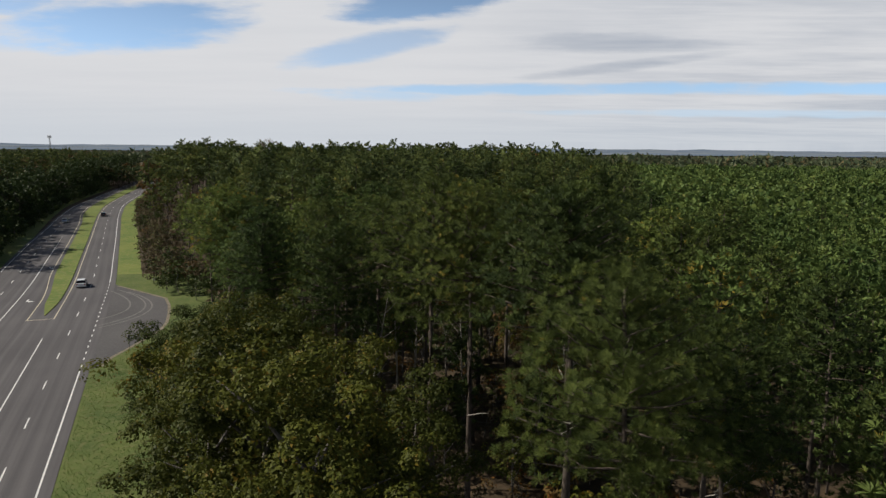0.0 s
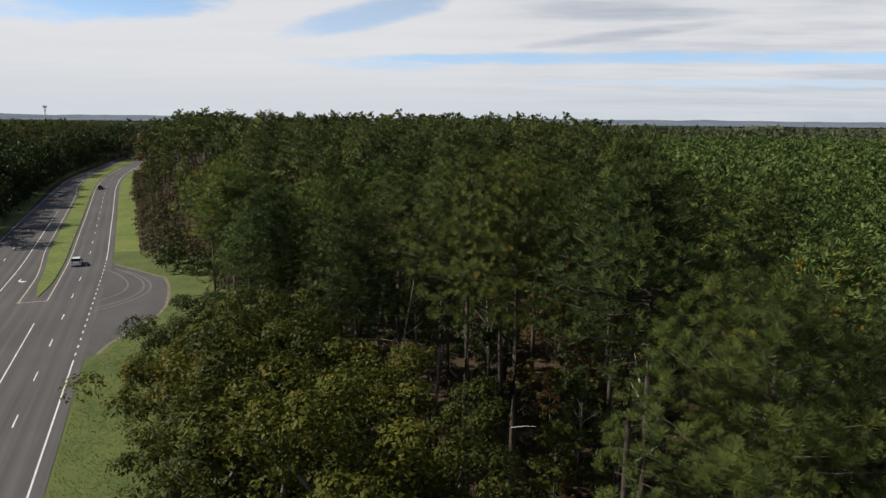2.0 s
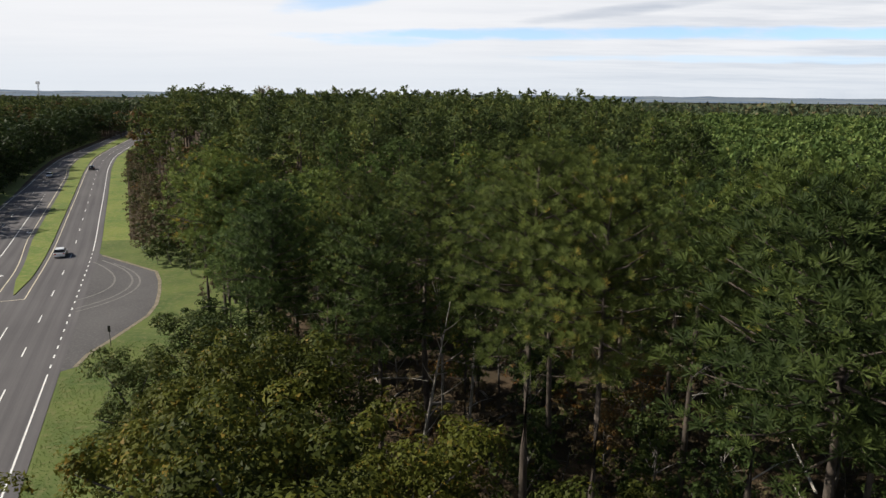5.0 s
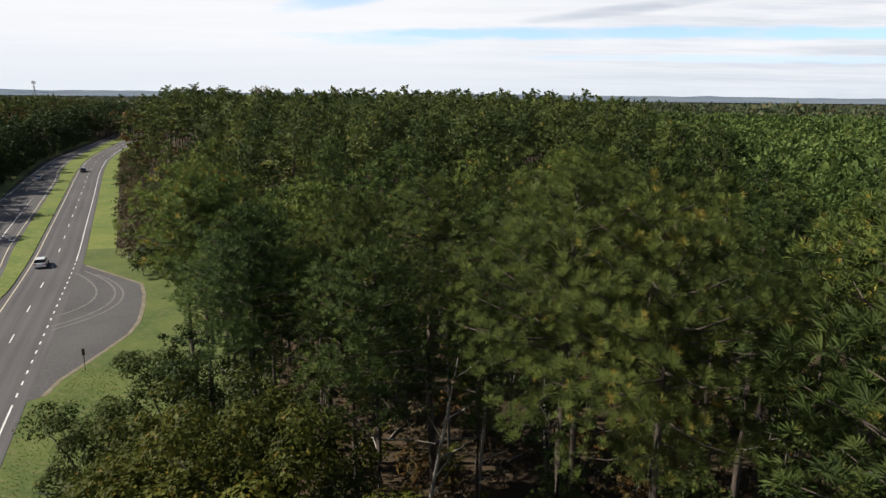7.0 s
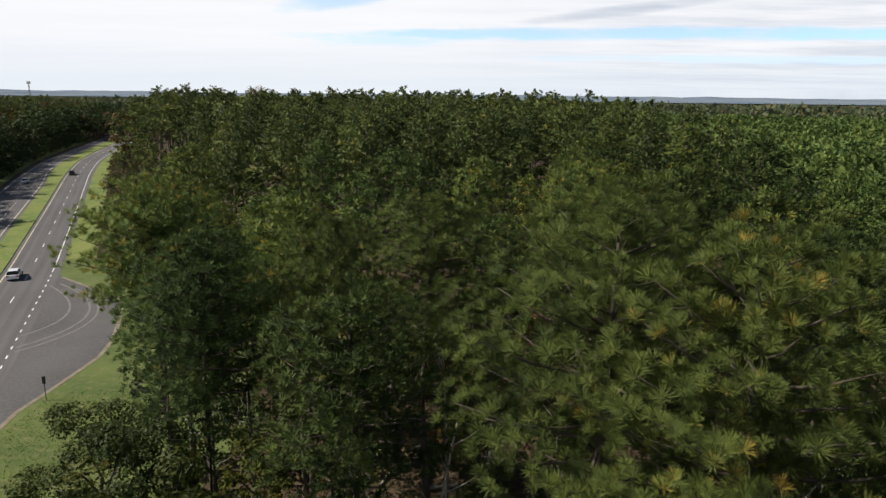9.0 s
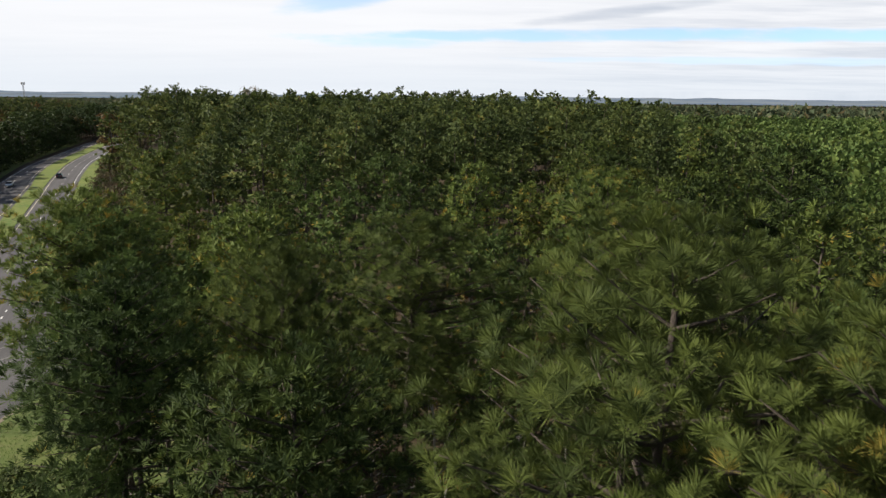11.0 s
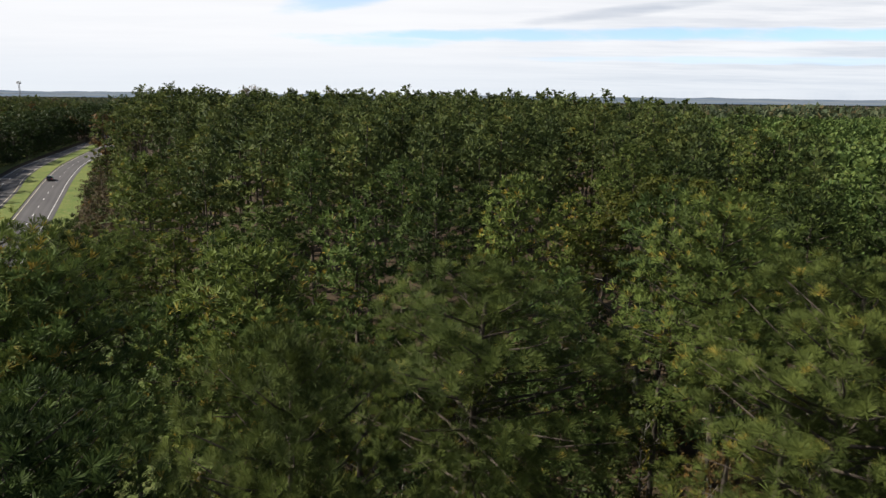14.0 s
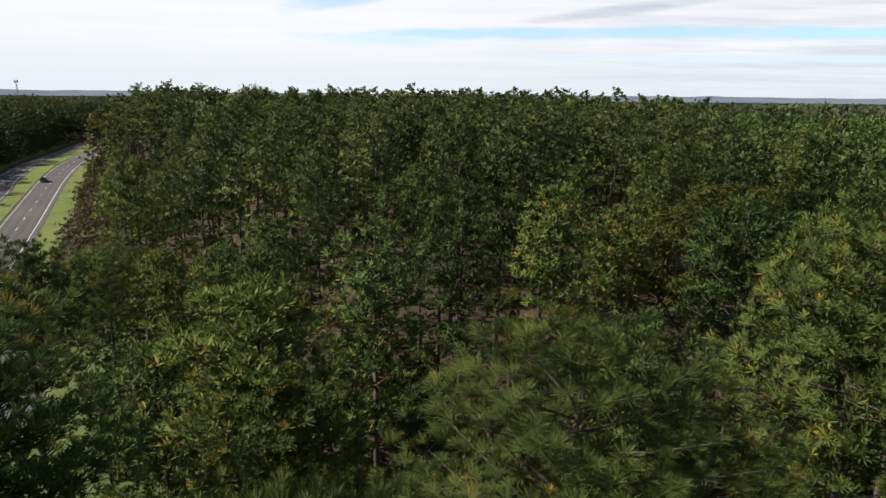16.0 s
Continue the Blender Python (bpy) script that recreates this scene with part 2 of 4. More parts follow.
RUBBER = plain("tyre_rubber", (0.02, 0.02, 0.02), 0.85)
GLASS_DARK = plain("tinted_car_glass", (0.012, 0.014, 0.016), 0.06)
LAMP_RED = plain("red_lamp_lens", (0.35, 0.012, 0.01), 0.2)
LAMP_CLEAR = plain("clear_lamp_lens", (0.7, 0.7, 0.68), 0.15)


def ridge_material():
    """Wooded ridges kilometres off: a plain backdrop, distance haze painted in as blue-grey."""
    m, g = material("haze_tinted_ridge")
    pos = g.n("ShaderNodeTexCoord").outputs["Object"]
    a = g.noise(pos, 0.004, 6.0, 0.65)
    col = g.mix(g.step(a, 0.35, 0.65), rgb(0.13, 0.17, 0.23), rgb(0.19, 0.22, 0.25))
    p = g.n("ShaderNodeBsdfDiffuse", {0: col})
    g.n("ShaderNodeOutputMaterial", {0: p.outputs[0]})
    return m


RIDGE = ridge_material()


# ---- mesh helpers ----
def mesh_of(name, verts, faces, mat, smooth=False):
    me = bpy.data.meshes.new(name)
    me.from_pydata([tuple(v) for v in verts], [], faces)
    me.materials.append(mat)
    if smooth:
        me.polygons.foreach_set("use_smooth", [True] * len(me.polygons))
    me.update()
    return me


def triangles(name, verts, mat, fan=1):
    """A mesh from an array of triangles (n, 3, 3); each run of fan triangles shares its first corner."""
    tri = np.asarray(verts, dtype=np.float32).reshape(-1, 3, 3)
    n = len(tri)
    if fan > 1:
        g = n // fan
        t = tri.reshape(g, fan, 3, 3)
        co = np.concatenate([t[:, :1, 0], t[:, :, 1:].reshape(g, fan * 2, 3)], 1).reshape(-1, 3)
        root = (np.arange(g) * (1 + 2 * fan))[:, None]
        k = np.arange(fan)[None, :]
        idx = np.stack([np.broadcast_to(root, (g, fan)), root + 1 + 2 * k, root + 2 + 2 * k], 2).ravel()
    else:
        co, idx = tri.reshape(-1, 3), np.arange(n * 3)
    me = bpy.data.meshes.new(name)
    me.vertices.add(len(co))
    me.vertices.foreach_set("co", np.ascontiguousarray(co).ravel())
    me.loops.add(n * 3)
    me.loops.foreach_set("vertex_index", idx.astype(np.int32))
    me.polygons.add(n)
    me.polygons.foreach_set("loop_start", np.arange(0, n * 3, 3, dtype=np.int32))
    me.materials.append(mat)
    me.update(calc_edges=True)
    return me


def child(name, me, parent, label=""):
    ob = new(name, me)
    ob.parent = parent
    return tagged(ob, label)


def part(name, bm, mat, parent, label=""):
    me = bpy.data.meshes.new(name)
    bm.to_mesh(me)
    bm.free()
    me.materials.append(mat)
    return child(name, me, parent, label)


def tube(points, radii, sides=6):
    """Vertices and faces of a bent, tapered tube."""
    verts, faces = [], []
    for i, (p, r) in enumerate(zip(points, radii)):
        p = Vector(p)
        a = Vector(points[max(i - 1, 0)])
        b = Vector(points[min(i + 1, len(points) - 1)])
        q = (b - a).to_track_quat("Z", "Y")
        for k in range(sides):
            w = 2 * math.pi * k / sides
            verts.append(p + q @ Vector((r * math.cos(w), r * math.sin(w), 0)))
    for i in range(len(points) - 1):
        for k in range(sides):
            faces.append((i * sides + k, i * sides + (k + 1) % sides, (i + 1) * sides + (k + 1) % sides, (i + 1) * sides + k))
    faces.append(tuple(range((len(points) - 1) * sides, len(points) * sides)))
    return verts, faces


def add_tube(verts, faces, points, radii, sides):
    v, f = tube(points, radii, sides)
    o = len(verts)
    verts.extend(v)
    faces.extend(tuple(i + o for i in q) for q in f)


def box_into(bm, size, at, bevel=0.0, turn=None):
    m = Matrix.Translation(at) @ (turn or Matrix()) @ Matrix.Diagonal((*size, 1))
    r = bmesh.ops.create_cube(bm, size=1.0, matrix=m)
    if bevel:
        edges = list({e for v in r["verts"] for e in v.link_edges})
        bmesh.ops.bevel(bm, geom=edges, offset=bevel, segments=2, profile=0.7, affect="EDGES")


# ---- the plan of the road ----
# the right edge line, from behind the camera to far ahead
ROAD_Y = np.array([-120.0, 53.9, 139.4, 175.0, 197.5, 261.5, 300.5, 336.0, 425.0, 600.0, 900.0])
ROAD_X = np.array([43.8, -35.0, -73.7, -91.6, -102.8, -135.1, -153.2, -166.2, -196.0, -250.0, -330.0])
GRID_Y = np.arange(-120.0, 900.0, 1.0)
GRID_X = np.convolve(np.pad(np.interp(GRID_Y, ROAD_Y, ROAD_X), 12, mode="reflect", reflect_type="odd"), np.ones(25) / 25, mode="valid")
GRID_S = np.gradient(GRID_X, GRID_Y)


def road_at(y, off):
    """Plan place at the right edge line's y, off metres to the right of it."""
    x, s = np.interp(y, GRID_Y, GRID_X), np.interp(y, GRID_Y, GRID_S)
    k = 1 / math.sqrt(1 + s * s)
    return x + off * k, y - off * s * k


def road_offset(x, y):
    """Metres to the right of the right edge line (about)."""
    x0, s = np.interp(y, GRID_Y, GRID_X), np.interp(y, GRID_Y, GRID_S)
    return (x - x0) / np.sqrt(1 + s * s)


def smooth01(v, lo, hi):
    t = np.clip((v - lo) / (hi - lo), 0, 1)
    return t * t * (3 - 2 * t)


def land(x, y):
    """Height of the ground: level by the road, a low rise in the pine wood, falling away in the distance."""
    x, y = np.asarray(x, float), np.asarray(y, float)
    off = road_offset(x, np.clip(y, -119, 899))
    rise = 2.2 * smooth01(off, 14, 60) * smooth01(y, 95, 210) * (1 - smooth01(y, 260, 520)) * (1 - smooth01(x, 10, 90))
    far = np.hypot(x, y)
    return rise - 24.0 * smooth01(far, 420, 1500) * smooth01(np.abs(off), 25, 90) - 24.0 * smooth01(y, 600, 1500) * (1 - smooth01(np.abs(off), 25, 90))


def strip(name, y0, y1, off0, off1, z, mat, parent=None, step=4.0, thick=0.0):
    """A ribbon along the road between two offsets (numbers, or functions of y)."""
    ys = np.linspace(y0, y1, max(2, int(abs(y1 - y0) / step) + 1))
    verts, faces, uvs = [], [], []
    for y in ys:
        a = off0(y) if callable(off0) else off0
        b = off1(y) if callable(off1) else off1
        for o in (a, b):
            verts.append((*road_at(y, o), z))
            uvs.append((o, y))
    n = len(verts)
    for i in range(len(ys) - 1):
        faces.append((2 * i, 2 * i + 1, 2 * i + 3, 2 * i + 2))
    if thick:
        verts += [(v[0], v[1], v[2] - thick) for v in verts]
        uvs += uvs
        for i in range(len(ys) - 1):
            faces.append((2 * i, 2 * i + 2, n + 2 * i + 2, n + 2 * i))
            faces.append((2 * i + 1, n + 2 * i + 1, n + 2 * i + 3, 2 * i + 3))
        faces.append((0, n, n + 1, 1))
        faces.append((n - 2, n - 1, 2 * n - 1, 2 * n - 2))
    me = mesh_of(name, verts, faces, mat)
    layer = me.uv_layers.new(name="UVMap")
    for lp in me.loops:
        layer.data[lp.index].uv = uvs[lp.vertex_index]
    ob = new(name, me)
    if parent:
        ob.parent = parent
    return ob


# ---- ground ----
def build_ground():
    near = np.arange(-160, 641, 8.0)
    ax = np.concatenate([[-4700, -3200, -2200, -1500, -1000, -700, -500, -380], np.arange(-320, 321, 8.0), [380, 500, 700, 1000, 1500, 2200, 3200, 4700]])
    ay = np.concatenate([[-4700, -2500, -1200, -600, -300], near, [700, 800, 950, 1200, 1600, 2200, 3000, 3900, 4750]])
    X, Y = np.meshgrid(ax, ay)
    Z = land(X, Y)
    verts = np.stack([X, Y, Z], -1).reshape(-1, 3)
    w = len(ax)
    faces = [(j * w + i, j * w + i + 1, (j + 1) * w + i + 1, (j + 1) * w + i) for j in range(len(ay) - 1) for i in range(w - 1)]
    tagged(new("ground", mesh_of("ground", verts.tolist(), faces, FLOOR, True)), "forest floor covered in brown leaf litter and needles", "ground", kind="structure")


build_ground()


def polygon(name, pts, z, mat, parent=None):
    ob = new(name, mesh_of(name, [(x, y, z) for x, y in pts], [tuple(range(len(pts)))], mat))
    if parent:
        ob.parent = parent
    return ob


def median_left(y):
    return -10.7 - 1.5 * float(smooth01(y, 125, 155)) - 1.5 * float(smooth01(y, 240, 275))


def far_edge(y):
    """Outer edge line of the far carriageway, which narrows ahead."""
    return float(np.interp(y, [165, 200, 230, 270, 306, 340], [-22.6, -22.2, -21.0, -20.2, -19.6, -18.4]))


# grass on both sides and in the clearing by the pull-off
verge = strip("grass_verge", 128, 420, 0.6, 6.2, 0.03, GRASS)
tagged(verge, "mown green grass verge beside the highway", "grass", kind="structure")
tagged(strip("grass_verge", -110, 92, 0.6, 15.0, 0.03, GRASS_DEEP), "mown green grass verge beside the highway", "grass", kind="structure")
tagged(strip("grass_verge", 100, 420, -32.0, -22.6, 0.03, GRASS), "shaded grass verge below dark trees", "grass", kind="structure")
clearing = [(-52, 84), (-26, 76), (-25, 92), (-33, 114), (-40, 126), (-46, 140), (-58, 152), (-76, 148), (-82, 146), (-76, 136)]
tagged(polygon("grass_clearing", clearing, 0.036, GRASS_DEEP), "green grass clearing around the paved pull-off", "grass", kind="structure")

road = strip("road", -118, 880, lambda y: far_edge(y) - 0.8, 1.15, 0.06, ASPHALT, thick=0.1)
tagged(road, "grey asphalt divided highway with painted lane lines", "road", kind="structure")
apron_pts = [(-73.5, 139.6), (-70.3, 136.2), (-64.6, 132.2), (-56.0, 126.2), (-53.0, 120.8), (-50.3, 114.6), (-48.3, 109.2), (-47.3, 104.5), (-47.4, 100.5), (-47.6, 95.0), (-47.9, 90.9), (-47.3, 87.0), (-49.5, 84.0), (-78.0, 139.0)]
apron = tagged(polygon("pull_off", apron_pts, 0.055, APRON), "dark asphalt pull-off apron beside the highway", "pavement", kind="structure")


def path_strip(name, pts, width, z, mat, parent):
    verts, faces = [], []
    for i, p in enumerate(pts):
        a, b = Vector(pts[max(i - 1, 0)]), Vector(pts[min(i + 1, len(pts) - 1)])
        d = (b - a).normalized()
        nrm = Vector((d.y, -d.x))
        for s in (-1, 1):
            q = Vector(p) + nrm * width / 2 * s
            verts.append((q.x, q.y, z))
    for i in range(len(pts) - 1):
        faces.append((2 * i, 2 * i + 1, 2 * i + 3, 2 * i + 2))
    ob = new(name, mesh_of(name, verts, faces, mat))
    ob.parent = parent
    return ob


path_strip("gravel_edge", apron_pts[1:12], 0.5, 0.060, GRAVEL, apron)
for k, (p0, p1, p2) in enumerate((((-58.4, 106.6), (-50.2, 119.5), (-68.5, 132.6)), ((-57.6, 105.2), (-48.8, 118.8), (-65.5, 130.8)), ((-60.2, 110.4), (-55.0, 119.5), (-69.5, 131.5)))):
    pts = [((1 - a) ** 2 * p0[0] + 2 * a * (1 - a) * p1[0] + a * a * p2[0], (1 - a) ** 2 * p0[1] + 2 * a * (1 - a) * p1[1] + a * a * p2[1]) for a in np.linspace(0, 1, 16)]
    path_strip("tyre_mark", pts, 0.30, 0.0615 + k * 0.0006, DUST, apron)

# raised grass medians with yellow edge lines
nose_n, nose_s = 113.0, 91.0


def median(name, y0, y1, left, right):
    ob = strip(name, y0, y1, left, right, 0.16, GRASS, thick=0.16)
    tagged(ob, "narrow raised grass median between the carriageways", "median", kind="structure")
    return ob


med_n = median("median", nose_n + 2.5, 700, lambda y: median_left(y) + 0.9 + 1.2 * max(0, 1 - (y - nose_n - 2.5) / 9), lambda y: -7.5 - 0.9 * max(0, 1 - (y - nose_n - 2.5) / 9))
med_s = median("median", -110, nose_s - 1.5, lambda y: -14.3, lambda y: -11.0 - 0.8 * max(0, 1 - (nose_s - 1.5 - y) / 8))

LINE_Z = 0.066


def line(y0, y1, off, width, mat, name="edge_line"):
    w = width / 2
    a = (lambda y: off(y) - w) if callable(off) else off - w
    b = (lambda y: off(y) + w) if callable(off) else off + w
    return strip(name, y0, y1, a, b, LINE_Z, mat, road)


line(-115, 85.0, 0.0, 0.17, WHITE_LINE)
line(139.0, 700, 0.0, 0.17, WHITE_LINE)
line(-115, 101.5, -6.75, 0.15, WHITE_LINE)
line(nose_n, 700, -6.75, 0.15, YELLOW_LINE)
line(nose_n, 700, median_left, 0.15, YELLOW_LINE)
strip("edge_line", nose_n - 0.15, nose_n, -10.95, -6.7, LINE_Z, YELLOW_LINE, road)
line(-110, nose_s, -10.4, 0.15, YELLOW_LINE)
strip("edge_line", nose_s, nose_s + 0.15, -14.6, -10.35, LINE_Z, YELLOW_LINE, road)
line(112.5, 192, -14.8, 0.16, WHITE_LINE)
line(160, 700, far_edge, 0.16, WHITE_LINE)
# dashes: one mesh for each straight piece of road is shared by shape
for k in range(-14, 36):
    y = 82.6 + 11.13 * k
    if -110 < y < 430:
        line(y - 2.75, y, -3.4, 0.15, WHITE_LINE, "lane_dash")
        if y > 100:
            line(y - 4.0, y - 1.2, (lambda v: 0.5 * (far_edge(v) + min(median_left(v), -14.7))), 0.15, WHITE_LINE, "lane_dash")
for k in range(19):
    y = 86.6 + 2.77 * k
    line(y, y + 0.95, 0.0, 0.17, WHITE_LINE, "edge_dash")
for k in range(10):
    y = 133 + 2.8 * k
    line(y, y + 0.9, -22.5, 0.15, WHITE_LINE, "edge_dash")
for k in range(8):
    y = 188 + 3.0 * k
    line(y, y + 1.0, -14.8, 0.15, WHITE_LINE, "edge_dash")


def turn_arrow(y, off, side):
    """A painted left-turn arrow; side 1 points along the road, -1 against it."""
    bm = bmesh.new()
    shape = [(-0.12, -1.3), (0.12, -1.3), (0.12, 0.35), (-0.35, 0.95), (-0.35, 1.3), (-1.15, 0.62), (-0.35, 0.0), (-0.35, 0.35), (-0.12, 0.2)]
    x0, y0 = road_at(y, off)
    s = float(np.interp(y, GRID_Y, GRID_S))
    turn = Matrix.Rotation(math.atan2(-s, 1.0), 4, "Z") @ Matrix.Rotation(0 if side > 0 else math.pi, 4, "Z")
    vs = [bm.verts.new(Matrix.Translation((x0, y0, LINE_Z)) @ turn @ Vector((a * 1.1, b * 1.1, 0))) for a, b in shape]
    bm.faces.new(vs)
    part("turn_arrow", bm, WHITE_LINE, road)


turn_arrow(127.4, -13.1, -1)
turn_arrow(160.0, -13.1, -1)
turn_arrow(81.5, -8.6, 1)

# ---- trees ----
rng = np.random.default_rng(11)


def unit(v):
    return v / np.maximum(np.linalg.norm(v, axis=-1, keepdims=True), 1e-6)


def tufts(centres, axes, length, width, count, spread, gen, droop=0.0):
    """Needle tufts: count thin triangles round each centre, opening along its axis."""
    n = len(centres)
    c = np.repeat(centres, count, axis=0)
    ax = np.repeat(axes, count, axis=0)
    d = unit(gen.normal(size=(n * count, 3)))
    d = unit(d * spread + ax)
    d[:, 2] -= droop * gen.random(n * count)
    d = unit(d)
    side = unit(np.cross(d, unit(gen.normal(size=(n * count, 3)))))
    ln = length * (0.7 + 0.6 * gen.random((n * count, 1)))
    w = width * (0.7 + 0.6 * gen.random((n * count, 1)))
    a = c + d * ln * 0.10
    mid = c + d * ln * 0.62
    return np.stack([a, mid + side * w * 0.5, c + d * ln - side * w * 0.35], 1)


def brushes(centres, axes, r, count, width, spread, gen, faces=None):
    """Brush-like needle tufts: count slim wedges opening from each centre round its axis, run by run."""
    n = len(centres)
    c, ax = np.repeat(centres, count, axis=0), np.repeat(axes, count, axis=0)
    d = unit(unit(gen.normal(size=c.shape)) * spread + ax)
    # the flat of each needle bundle turns outwards, to the light
    fc = ax if faces is None else np.repeat(faces, count, axis=0)
    side = unit(np.cross(d, fc + gen.normal(size=c.shape) * (1.3 if faces is None else 0.24)))
    ln = np.repeat(r * (0.75 + 0.5 * gen.random(n)), count)[:, None] * (0.8 + 0.4 * gen.random((n * count, 1)))
    w = width * (0.7 + 0.6 * gen.random((n * count, 1)))
    tip = c + d * ln
    return np.stack([c, c + d * ln * 0.62 + side * w, tip], 1)


def leaf_clumps(centres, radii, leaves, size, gen):
    """Leaves on the outer shell of rounded clumps, facing outwards and up: one kite-like triangle each."""
    n = len(centres)
    d = unit(gen.normal(size=(n * leaves, 3)))
    d[:, 2] = np.where(d[:, 2] < -0.35, -d[:, 2], d[:, 2])
    r = np.repeat(radii, leaves)[:, None] * (0.55 + 0.5 * gen.random((n * leaves, 1)) ** 0.6)
    c = np.repeat(centres, leaves, axis=0) + d * r * np.array([1, 1, 0.8])
    nrm = unit(d + np.array([0, 0, 0.35]) + gen.normal(size=d.shape) * 0.45)
    t = unit(np.cross(nrm, gen.normal(size=d.shape)))
    b = np.cross(nrm, t)
    s = size * (0.6 + 0.8 * gen.random((n * leaves, 1)))
    return np.stack([c - t * s * 0.55, c + b * s * 0.42 + t * s * 0.1, c + t * s * 0.5 - b * s * 0.34], 1)


def pine_limbs(height, crown_base, radius, count, gen):
    """The limbs of a pine, each from trunk to tip: start, heading, length and share of the crown's height."""
    out = []
    for k in range(count):
        t = ((k + gen.random()) / count) ** 0.66
        a = k * 2.4 + gen.normal() * 0.35
        ln = radius * crown_profile(np.array([t]))[0] * (0.78 + 0.27 * gen.random())
        rise = -0.10 + 0.80 * t
        d = np.array([math.cos(a), math.sin(a), rise])
        z = height * (crown_base + (0.985 - crown_base) * t) - ln * rise * 0.85
        out.append((np.array([0.0, 0.0, z]), d, ln, t))
    return out


def pine_form(height, limbs, gen, sides=6, lean=0.25):
    """Trunk and limbs of a tall pine."""
    verts, faces = [], []
    bend = gen.normal(size=2) * lean
    sway = [(bend[0] * math.sin(t * 3.1), bend[1] * math.sin(t * 3.1), height * t * 0.96) for t in np.linspace(0, 1, 8)]
    r0 = 0.0088 * height
    add_tube(verts, faces, sway, [r0 * (1.12 - t) + 0.02 for t in np.linspace(0, 1, 8)], sides)
    for start, d, ln, t in limbs:
        w = start[2] / height
        base = start + np.array([bend[0] * math.sin(w * 3.1), bend[1] * math.sin(w * 3.1), 0.0])
        mid = start + d * ln * 0.5 + np.array([0, 0, -0.05 * ln])
        add_tube(verts, faces, [base, mid, start + d * ln * 0.95], [0.024 + 0.010 * ln, 0.014 + 0.006 * ln, 0.010], 4)
    return verts, faces


def crown_profile(t):
    """Half width of a pine's crown from its foot (0) to its top (1): a rounded dome over a ragged skirt."""
    return np.where(t < 0.35, 0.55 + 0.45 * np.sin(np.clip(t / 0.35, 0, 1) * math.pi / 2), np.sqrt(np.clip(1 - np.clip((t - 0.35) / 0.66, 0, 1) ** 2.5, 0.03, 1)))


FINE = 80


def pine_crown(height, crown_base, radius, lod, gen, limbs, fine=False):
    """Round brushes of needles gathered in flat sprays along each limb, with dark gaps between: lod 0 nearest, 3 farthest."""
    r, count, wd, dens = ((0.33, 24, 0.036, 4.6), (0.42, 11, 0.095, 4.0), (0.58, 8, 0.19, 2.9), (0.85, 5, 0.50, 1.9))[lod]
    if fine:
        r, count, wd, dens = 0.29, FINE, 0.0115, 4.9
    pts, ways, turned = [], [], []
    for start, d, ln, t in limbs:
        m = max(2, int(round((ln + 0.7) * dens)))
        s = 1.03 - 0.62 * gen.random(m) ** 1.5
        flat = np.array([-d[1], d[0], 0.0])
        side = gen.normal(size=m) * (0.22 + 0.17 * ln * s)
        up = np.abs(gen.normal(size=m)) * (0.16 + 0.05 * ln) - 0.08
        p = start + d * (ln * s)[:, None] + flat * side[:, None] + np.array([0, 0, 1.0]) * up[:, None]
        w = unit(d * np.array([1, 1, 0.6])) * 0.75 + flat * (side / (0.3 + ln))[:, None] + np.array([0, 0, 0.95])
        pts.append(p)
        ways.append(w)
        turned.append(np.tile([d[0], d[1], 0.15 + 1.1 * t * t], (m, 1)) + np.array([0, 0, 1.0]) * 0.25 + flat * (side / (0.5 + ln))[:, None])
    k = (10, 7, 4, 3)[lod]
    pts.append(np.array([0, 0, height * 0.985]) + gen.normal(size=(k, 3)) * np.array([0.4, 0.4, 0.22]))
    ways.append(np.tile([0, 0, 1.0], (k, 1)) + gen.normal(size=(k, 3)) * 0.3)
    turned.append(np.tile([0, 0, 1.0], (k, 1)))
    p, out = np.concatenate(pts), unit(np.concatenate(ways))
    tufted = brushes(p, out, r, count, wd, (1.0, 1.0, 1.05, 1.1)[lod], gen, unit(np.concatenate(turned)))
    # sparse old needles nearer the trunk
    n = int(len(p) * (0.30, 0.30, 0.25, 0.2)[lod])
    pick = gen.integers(0, len(limbs), n)
    q = np.array([limbs[i][0] + limbs[i][1] * limbs[i][2] * f for i, f in zip(pick, 0.1 + 0.4 * gen.random(n))]) + gen.normal(size=(n, 3)) * 0.25
    ax = unit(np.array([limbs[i][1] for i in pick]) + np.array([0, 0, 0.3]))
    fill = brushes(q, ax, r * 1.15, count, wd * 1.3, 1.5, gen)
    return np.concatenate([tufted, fill])


FAN = (24, 11, 8, 5)


def tree_thing(name, label, category, group, verts, faces, leaves, bark, leaf_mat, extra=(), fan=1):
    root = new(name)
    root.empty_display_size = 0.5
    tagged(root, label, category, group)
    child("trunk", mesh_of("trunk", verts, faces, bark, True), root)
    child("crown", triangles("crown", leaves, leaf_mat, fan), root)
    for pname, me, lab in extra:
        child(pname, me, root, lab)
    return root


def make_pine(seed, height, base, radius, lod, fine=False):
    gen = np.random.default_rng(seed)
    limbs = pine_limbs(height, base, radius, (58, 42, 20, 11)[lod], gen)
    v, f = pine_form(height, limbs if lod < 2 else [], gen, (8, 6, 4, 3)[lod])
    return v, f, pine_crown(height, base, radius, lod, gen, limbs, fine)


